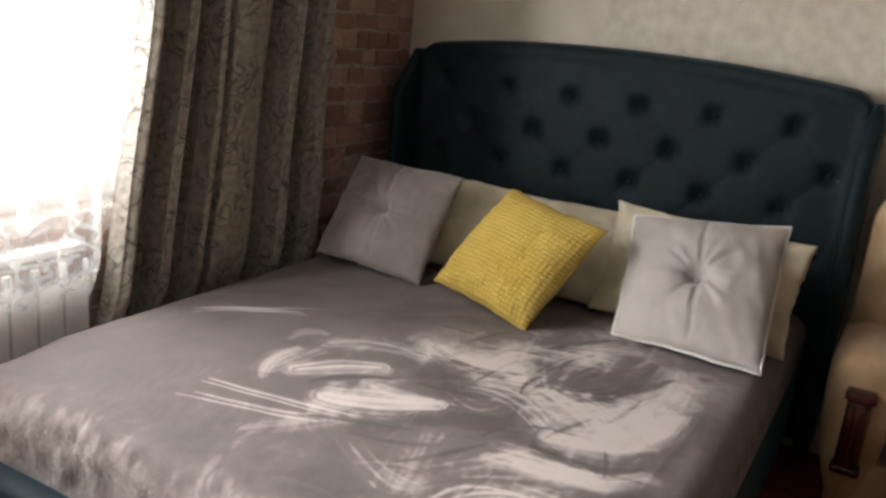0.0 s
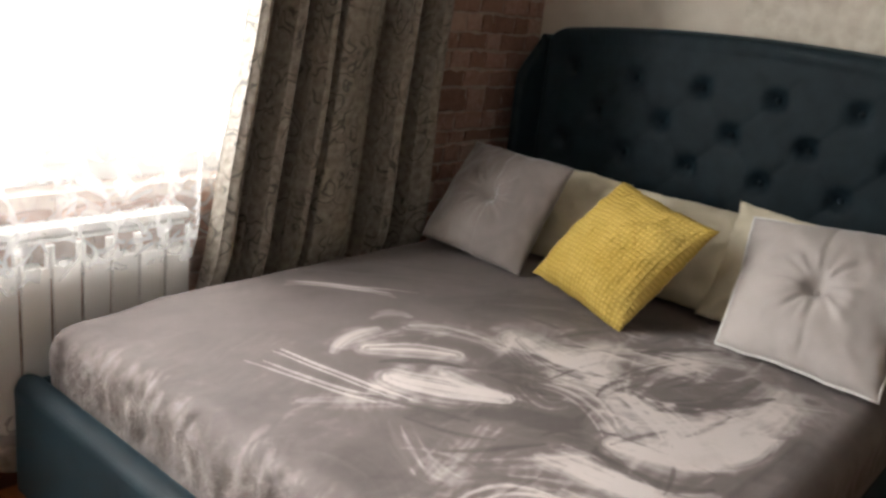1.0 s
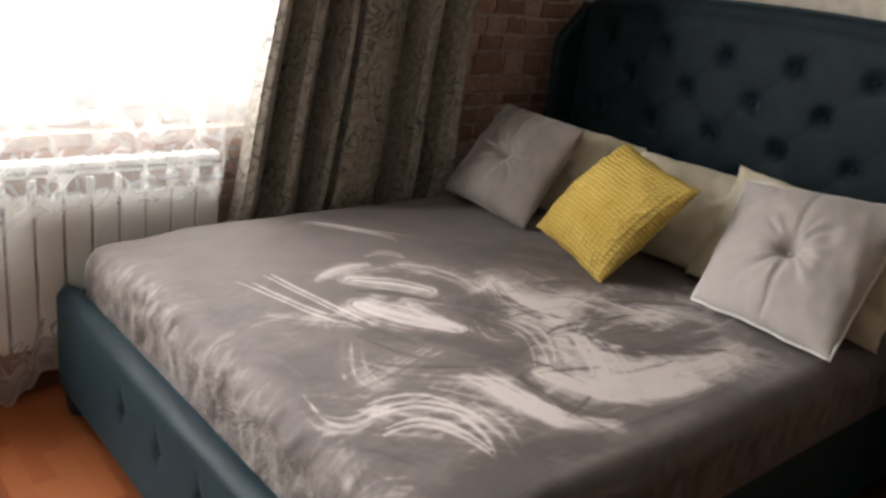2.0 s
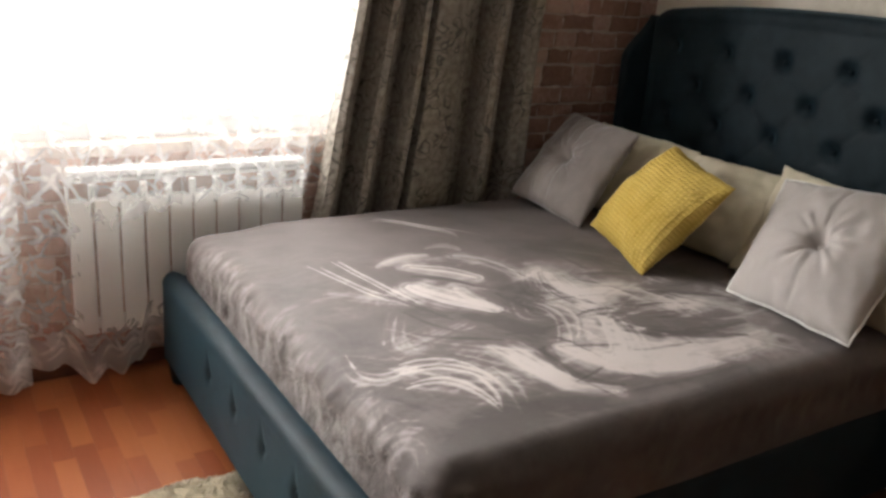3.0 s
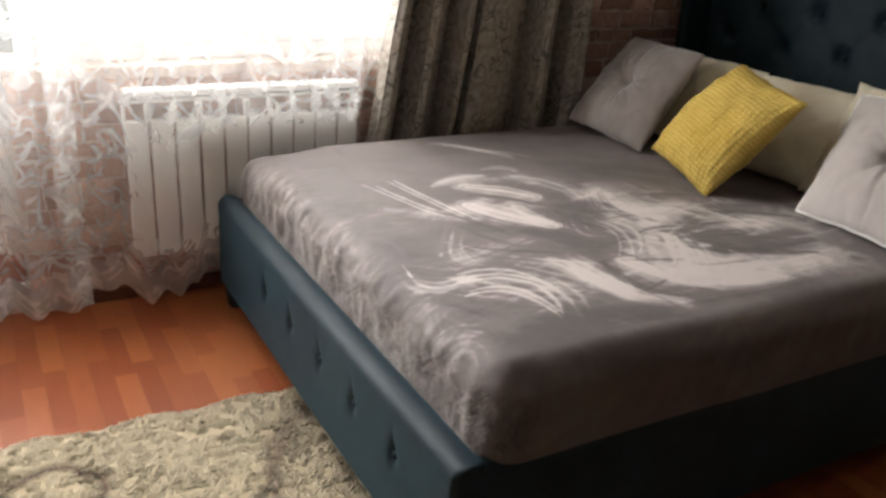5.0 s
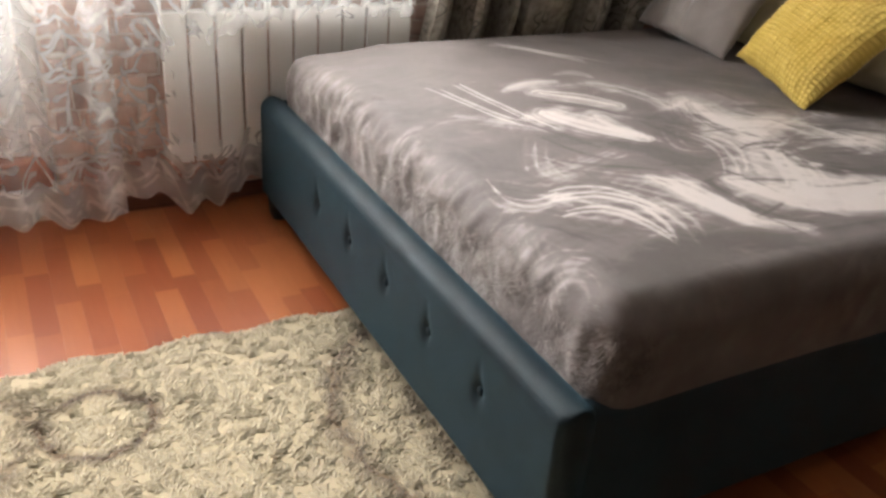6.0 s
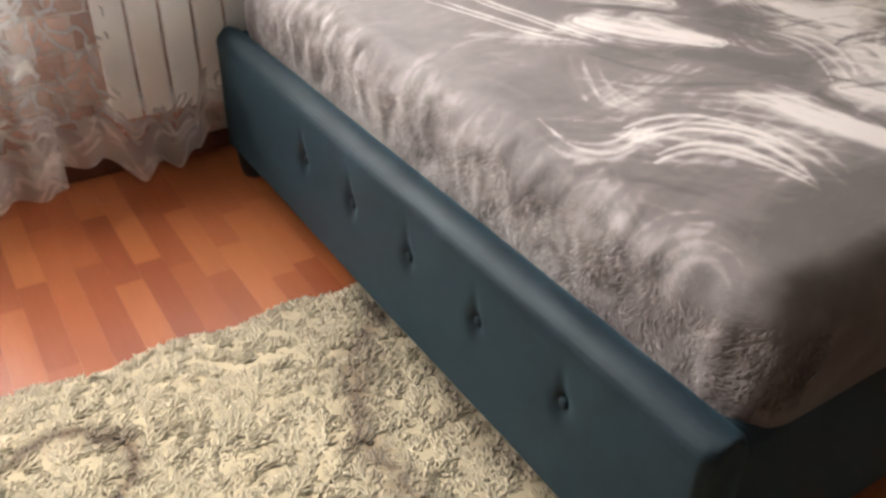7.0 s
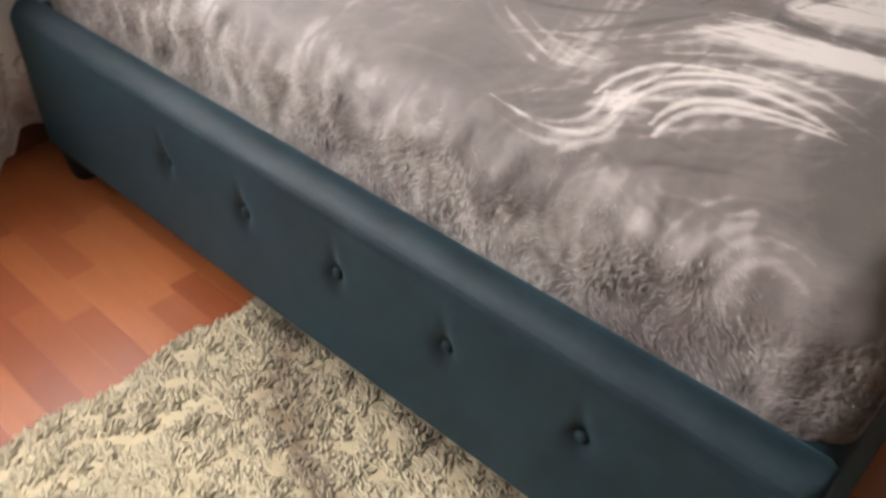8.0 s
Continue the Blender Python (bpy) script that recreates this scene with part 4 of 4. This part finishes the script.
# ---------------------------------------------------------------- pillows
def pillow(name, tl, tr, br, bl, thick, material, label, group="", tuft=0.0, sag=0.07, sharp=2.2, piping=None, wrinkle=0.004, seed=0.0):
    """A stuffed cover between four corners; tuft pulls the middle in and gathers creases round it."""
    tl, tr, br, bl = (Vector(c) for c in (tl, tr, br, bl))
    nrm = (tr - bl).cross(tl - br).normalized()
    if nrm.x > 0:
        nrm = -nrm
    c = (tl + tr + br + bl) / 4
    N = 64

    def flat(u, v):
        # edges bow inward between the corners
        a, b = 2 * u - 1, 2 * v - 1
        a2 = a * (1 - sag * (1 - b * b))
        b2 = b * (1 - sag * (1 - a * a))
        a2 += 0.022 * noise.noise((b * 3.1 + seed, a * 0.8, 9.0 + seed)) + 0.010 * noise.noise((b * 9 + seed, a, 2.0))
        b2 += 0.022 * noise.noise((a * 3.1 + seed, b * 0.8, 5.0 + seed)) + 0.010 * noise.noise((a * 9 + seed, b, 3.0))
        s, t = (a2 + 1) / 2, (b2 + 1) / 2
        return bl * (1 - s) * (1 - t) + br * s * (1 - t) + tr * s * t + tl * (1 - s) * t

    def side(sign):
        def place(u, v):
            a, b = 2 * u - 1, 2 * v - 1
            p = flat(u, v)
            h = max(0.0, (1 - abs(a) ** sharp) * (1 - abs(b) ** sharp)) ** 0.55 * thick
            r = np.hypot(a, b)
            if tuft:
                h *= 1 - tuft * (0.75 * np.exp(-(r / 0.13) ** 2) + 0.25 * np.exp(-(r / 0.36) ** 2))
                ang = np.arctan2(b, a)
                fall = np.exp(-((r - 0.28) / 0.24) ** 2)
                h += 0.0042 * fall * (np.sin(ang * 11 + seed + 2.5 * noise.noise((ang * 1.5, seed, 0))) + 0.8 * np.sin(ang * 19 + seed + 2 * noise.noise((ang * 2, seed, 4))))
                h -= 0.008 * np.exp(-(a / 0.028) ** 2) * smoothstep(0.02, 0.3, b) * (1 - smoothstep(0.85, 1.0, abs(b)))
                h -= 0.006 * np.exp(-((a - 0.05) / 0.03) ** 2) * smoothstep(0.02, 0.3, -b) * (1 - smoothstep(0.85, 1.0, abs(b)))
            rim = min(1 - abs(a), 1 - abs(b))
            h += wrinkle * smoothstep(0, 0.1, rim) * (noise.noise((a * 3.2 + seed, b * 3.2, seed)) + 0.7 * noise.noise((a * 8 + seed, b * 5, seed)))
            return p + nrm * sign * max(h, 0.0)
        return place

    bm = bmesh.new()
    layer = bm.loops.layers.uv.new("UVMap")
    fr, bk = side(1), side(-0.75)
    grids = []
    for fn in (fr, bk):
        grids.append([[bm.verts.new(fn(i / N, j / N)) for j in range(N + 1)] for i in range(N + 1)])
    for g, flip in zip(grids, (False, True)):
        for i in range(N):
            for j in range(N):
                idx = [(i, j), (i + 1, j), (i + 1, j + 1), (i, j + 1)]
                if flip:
                    idx.reverse()
                f = bm.faces.new([g[p][q] for p, q in idx])
                for lp, (p, q) in zip(f.loops, idx):
                    lp[layer].uv = (p / N, q / N)
    bmesh.ops.remove_doubles(bm, verts=bm.verts, dist=0.0004)
    bmesh.ops.recalc_face_normals(bm, faces=bm.faces)
    lowest = min(v.co.z for v in bm.verts)
    o = tagged(obj(name, bm, material), label, "pillow", group)
    if piping:
        loop = [flat(i / 20, 0) for i in range(20)] + [flat(1, i / 20) for i in range(20)] + [flat(1 - i / 20, 1) for i in range(20)] + [flat(0, 1 - i / 20) for i in range(21)]
        part("piping", tube(loop, 0.0045), piping, o)
    if tuft:
        k = bmesh.new()
        p = fr(0.5, 0.5) + nrm * 0.002
        bmesh.ops.create_uvsphere(k, u_segments=12, v_segments=8, radius=0.011, matrix=Matrix.Translation(p) @ nrm.to_track_quat("Z", "Y").to_matrix().to_4x4() @ Matrix.Diagonal((1, 1, 0.5, 1)))
        part("button", k, material, o)
    return o


pillow("bed_pillow", (-0.28, -0.40, 0.90), (-0.34, -1.04, 0.905), (-0.52, -1.06, 0.605), (-0.63, -0.375, 0.612), 0.095, M_cream, "cream cotton bed pillow leaning on the headboard", "bed pillows", sag=0.03, seed=1.0, wrinkle=0.012)
pillow("bed_pillow", (-0.36, -1.04, 0.900), (-0.28, -1.60, 0.890), (-0.56, -1.57, 0.605), (-0.60, -0.98, 0.605), 0.10, M_cream, "cream cotton bed pillow leaning on the headboard", "bed pillows", sag=0.03, seed=2.0, wrinkle=0.012)
pillow("bed_pillow", (-0.387, -1.452, 0.955), (-0.42, -2.125, 0.935), (-0.62, -2.11, 0.605), (-0.60, -1.46, 0.605), 0.085, M_cream, "cream cotton bed pillow leaning on the headboard", "bed pillows", sag=0.06, seed=3.0, wrinkle=0.012)
pillow("cushion", (-0.443, -0.382, 0.945), (-0.565, -0.922, 0.960), (-0.804, -0.909, 0.600), (-0.813, -0.460, 0.630), 0.085, M_grey_velvet, "warm grey velvet cushion with a buttoned middle", "cushions on the bed", tuft=0.75, sag=0.03, seed=0.5, wrinkle=0.006)
pillow("cushion", (-0.501, -1.55, 0.935), (-0.412, -2.030, 0.975), (-0.825, -2.075, 0.615), (-0.779, -1.615, 0.605), 0.085, M_silver_velvet, "silver grey velvet cushion with white piping and buttoned middle", "cushions on the bed", tuft=0.8, sag=0.025, piping=M_white_piping, seed=2.2, wrinkle=0.006)
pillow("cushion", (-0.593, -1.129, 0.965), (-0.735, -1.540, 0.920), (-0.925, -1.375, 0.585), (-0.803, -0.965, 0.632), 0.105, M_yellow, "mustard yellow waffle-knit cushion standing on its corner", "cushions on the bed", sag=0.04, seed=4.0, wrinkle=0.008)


# ---------------------------------------------------------------- armchair beside the bed
def armchair():
    ax = -0.52
    a = tagged(empty("armchair", -0.25, -2.68, 0.0), "tan plush armchair with carved mahogany arm fronts, beside the bed", "armchair")
    y0, y1 = -3.12, -2.245
    part("base", box(ax + 0.04, 0.10, y0 + 0.05, y1 - 0.05, 0.10, 0.30, 0.03, 3), M_tan, a)
    part("seat_cushion", box(ax - 0.02, -0.10, y0 + 0.20, y1 - 0.20, 0.30, 0.46, 0.05, 4), M_tan, a)
    b = bmesh.new()
    add_box(b, -0.16, 0.12, y0 + 0.02, y1 + 0.0, 0.28, 1.10, 0.11, 6)
    part("backrest", b, M_tan, a)
    for yc in (y1 - 0.095, y0 + 0.095):
        def place(u, v):
            ang = v * 6.28319
            x = ax + 0.02 + (0.02 - ax) * u
            swell = 1 - 0.12 * (1 - smoothstep(0, 0.12, u))
            yy, zz = 0.108 * np.cos(ang) * swell, 0.115 * np.sin(ang) * swell
            if zz < 0:
                zz *= 3.8
                yy *= 0.96
            return (x, yc + yy, 0.545 + zz)
        b = grid_mesh(20, 28, place)
        bmesh.ops.remove_doubles(b, verts=b.verts, dist=0.001)
        bmesh.ops.holes_fill(b, edges=[e for e in b.edges if e.is_boundary])
        part("arm", b, M_tan, a)
        b = bmesh.new()
        add_box(b, ax - 0.030, ax + 0.040, yc - 0.036, yc + 0.036, 0.285, 0.52, 0.020, 4)
        for dy in (-0.018, 0.018):
            add_box(b, ax - 0.042, ax - 0.015, yc + dy - 0.012, yc + dy + 0.012, 0.315, 0.495, 0.010, 3)
        add_box(b, ax - 0.040, ax + 0.035, yc - 0.044, yc + 0.044, 0.265, 0.295, 0.012, 3)
        add_box(b, ax - 0.040, ax + 0.035, yc - 0.046, yc + 0.046, 0.508, 0.540, 0.013, 3)
        part("arm_front", b, M_mahogany, a, "carved glossy mahogany arm front")
    for x in (ax + 0.08, 0.05):
        for y in (y0 + 0.10, y1 - 0.10):
            part("leg", lathe([(0.018, 0.0), (0.030, 0.05), (0.026, 0.11)], x, y), M_mahogany, a)


armchair()


# ---------------------------------------------------------------- rug
def rug():
    x0, x1, y0, y1 = -4.0, -1.98, -2.9, -1.075
    rng = np.random.RandomState(4)
    r = tagged(obj("rug", box(x0, x1, y0, y1, 0.0, 0.013, 0.003), M_rug), "cream shaggy rug with brown curl pattern on the laminate", "rug")
    n = 100000
    xs = rng.uniform(-3.45, x1, n)
    ys = rng.uniform(-2.35, y1, n)
    verts, faces = [], []
    for x, y in zip(xs, ys):
        y += 0.012 * np.sin(x * 23) * (y > y1 - 0.03)
        h, w = rng.uniform(0.0035, 0.0050) * (1 + 0.8 * noise.noise((x * 30, y * 30, 0.0))), rng.uniform(0.0030, 0.0050)
        a, t = 0.9 + 1.6 * noise.noise((x * 9, y * 9, 5.0)) + rng.normal(0.0, 0.6), rng.uniform(0.010, 0.020)
        dx, dy = np.cos(a), np.sin(a)
        i = len(verts)
        for f, k in ((0.0, 1.0), (0.55, 1.1), (1.0, 0.7)):
            cx, cy, cz = x + dx * t * f * f, y + dy * t * f * f, 0.010 + h * f * (1.25 - 0.4 * f)
            for q in range(3):
                g = a + q * 2.0944
                verts.append((cx + w * k * np.cos(g), cy + w * k * np.sin(g), cz))
        for s in (0, 3):
            for q in range(3):
                p = (q + 1) % 3
                faces.append((i + s + q, i + s + p, i + s + 3 + p, i + s + 3 + q))
        faces.append((i + 6, i + 7, i + 8))
    me = bpy.data.meshes.new("shag")
    me.from_pydata(verts, [], faces)
    me.materials.append(M_rug)
    me.polygons.foreach_set("use_smooth", [True] * len(me.polygons))
    o = new("shag", me)
    o.parent = r
    tagged(o, "cream shaggy fibres", kind="stuff")


rug()


# ---------------------------------------------------------------- pieces: laminate strips and bricks
def share(name, me, x, y, z, parent, sx=1.0, sy=1.0, sz=1.0):
    o = new(name, me)
    o.matrix_world = Matrix.LocRotScale((x, y, z), None, (sx, sy, sz))
    o.parent = parent
    return o


def laminate():
    w, ln = 0.0655, 0.34
    rng = random.Random(8)
    me = bpy.data.meshes.new("strip")
    b = box(-w / 2 + 0.0001, w / 2 - 0.0001, -ln / 2 + 0.0001, ln / 2 - 0.0001, -0.005, 0.0)
    b.to_mesh(me)
    b.free()
    me.materials.append(M_laminate)
    verts, faces = [], []
    nx = int((HEAD_X - ROOM_X) / w)
    for i in range(nx):
        x = ROOM_X + (i + 0.5) * w
        y = WIN_Y - rng.uniform(0, ln)
        off = True
        while y > ROOM_Y - ln:
            a, c = min(y + ln, WIN_Y), max(y, ROOM_Y)
            if c < a - 0.01:
                near = (-3.75 < x < -2.15 and -1.3 < (a + c) / 2 < WIN_Y)
                if near:
                    share("strip", me, x, (a + c) / 2, 0.0, floor, 1.0, (a - c) / ln, 1.0)
                else:
                    k = len(verts)
                    e = 0.0001
                    verts += [(x - w / 2 + e, c + e, 0.0), (x + w / 2 - e, c + e, 0.0), (x + w / 2 - e, a - e, 0.0), (x - w / 2 + e, a - e, 0.0)]
                    verts += [(p[0], p[1], -0.005) for p in verts[k:k + 4]]
                    faces += [(k, k + 1, k + 2, k + 3), (k, k + 4, k + 5, k + 1), (k + 1, k + 5, k + 6, k + 2), (k + 2, k + 6, k + 7, k + 3), (k + 3, k + 7, k + 4, k)]
            y -= ln
    mf = bpy.data.meshes.new("strips")
    mf.from_pydata(verts, [], faces)
    mf.materials.append(M_laminate)
    o = new("strips", mf)
    o.parent = floor
    tagged(o, kind="stuff")


laminate()


def bricks():
    rng = random.Random(3)
    shapes = []
    for s in range(5):
        me = bpy.data.meshes.new("brick")
        b = box(-0.5, 0.5, -0.007, 0.002, -0.5, 0.5)
        bmesh.ops.subdivide_edges(b, edges=[e for e in b.edges if abs(e.verts[0].co.y - e.verts[1].co.y) < 1e-6], cuts=2)
        for v in b.verts:
            v.co.x += rng.uniform(-0.04, 0.04)
            v.co.z += rng.uniform(-0.10, 0.10)
            if v.co.y < 0:
                v.co.y += rng.uniform(-0.002, 0.003)
                v.co.x *= 0.965
                v.co.z *= 0.93
        b.to_mesh(me)
        b.free()
        me.materials.append(M_brick)
        shapes.append(me)
    rest = bmesh.new()
    count = 0
    low = 0.06
    row = 0
    while low < CEIL:
        row_h = min(rng.choice((0.058, 0.074, 0.078, 0.098)), CEIL - low)
        z = low + row_h / 2
        x = DOOR_R + 0.004
        if row % 2:
            x -= 0.06
        while x < HEAD_X:
            wd = rng.choice((0.075, 0.10, 0.125, 0.15, 0.18))
            a, c = max(x, DOOR_R + 0.004), min(x + wd, HEAD_X)
            x += wd
            if c - a < 0.03:
                continue
            if z + row_h / 2 > WIN_B and a < WIN_R:
                if z + row_h / 2 > WIN_B + 0.01 and z < WIN_T:
                    continue
            seen = (c > -0.85 and 0.55 < z < 1.75) or (a < -1.5 and z < WIN_B)
            gx, gz = c - a - 0.007, row_h - 0.008 + rng.uniform(-0.006, 0.003)
            if seen and count < 300:
                count += 1
                share("brick", rng.choice(shapes), (a + c) / 2, WIN_Y, z, wall_window, gx, 1.0, gz)
            else:
                add_box(rest, (a + c) / 2 - gx / 2, (a + c) / 2 + gx / 2, WIN_Y - 0.006, WIN_Y + 0.001, z - gz / 2, z + gz / 2)
        low += row_h
        row += 1
    o = part("bricks", rest, M_brick, wall_window, smooth=False)
    tagged(o, kind="stuff")


bricks()
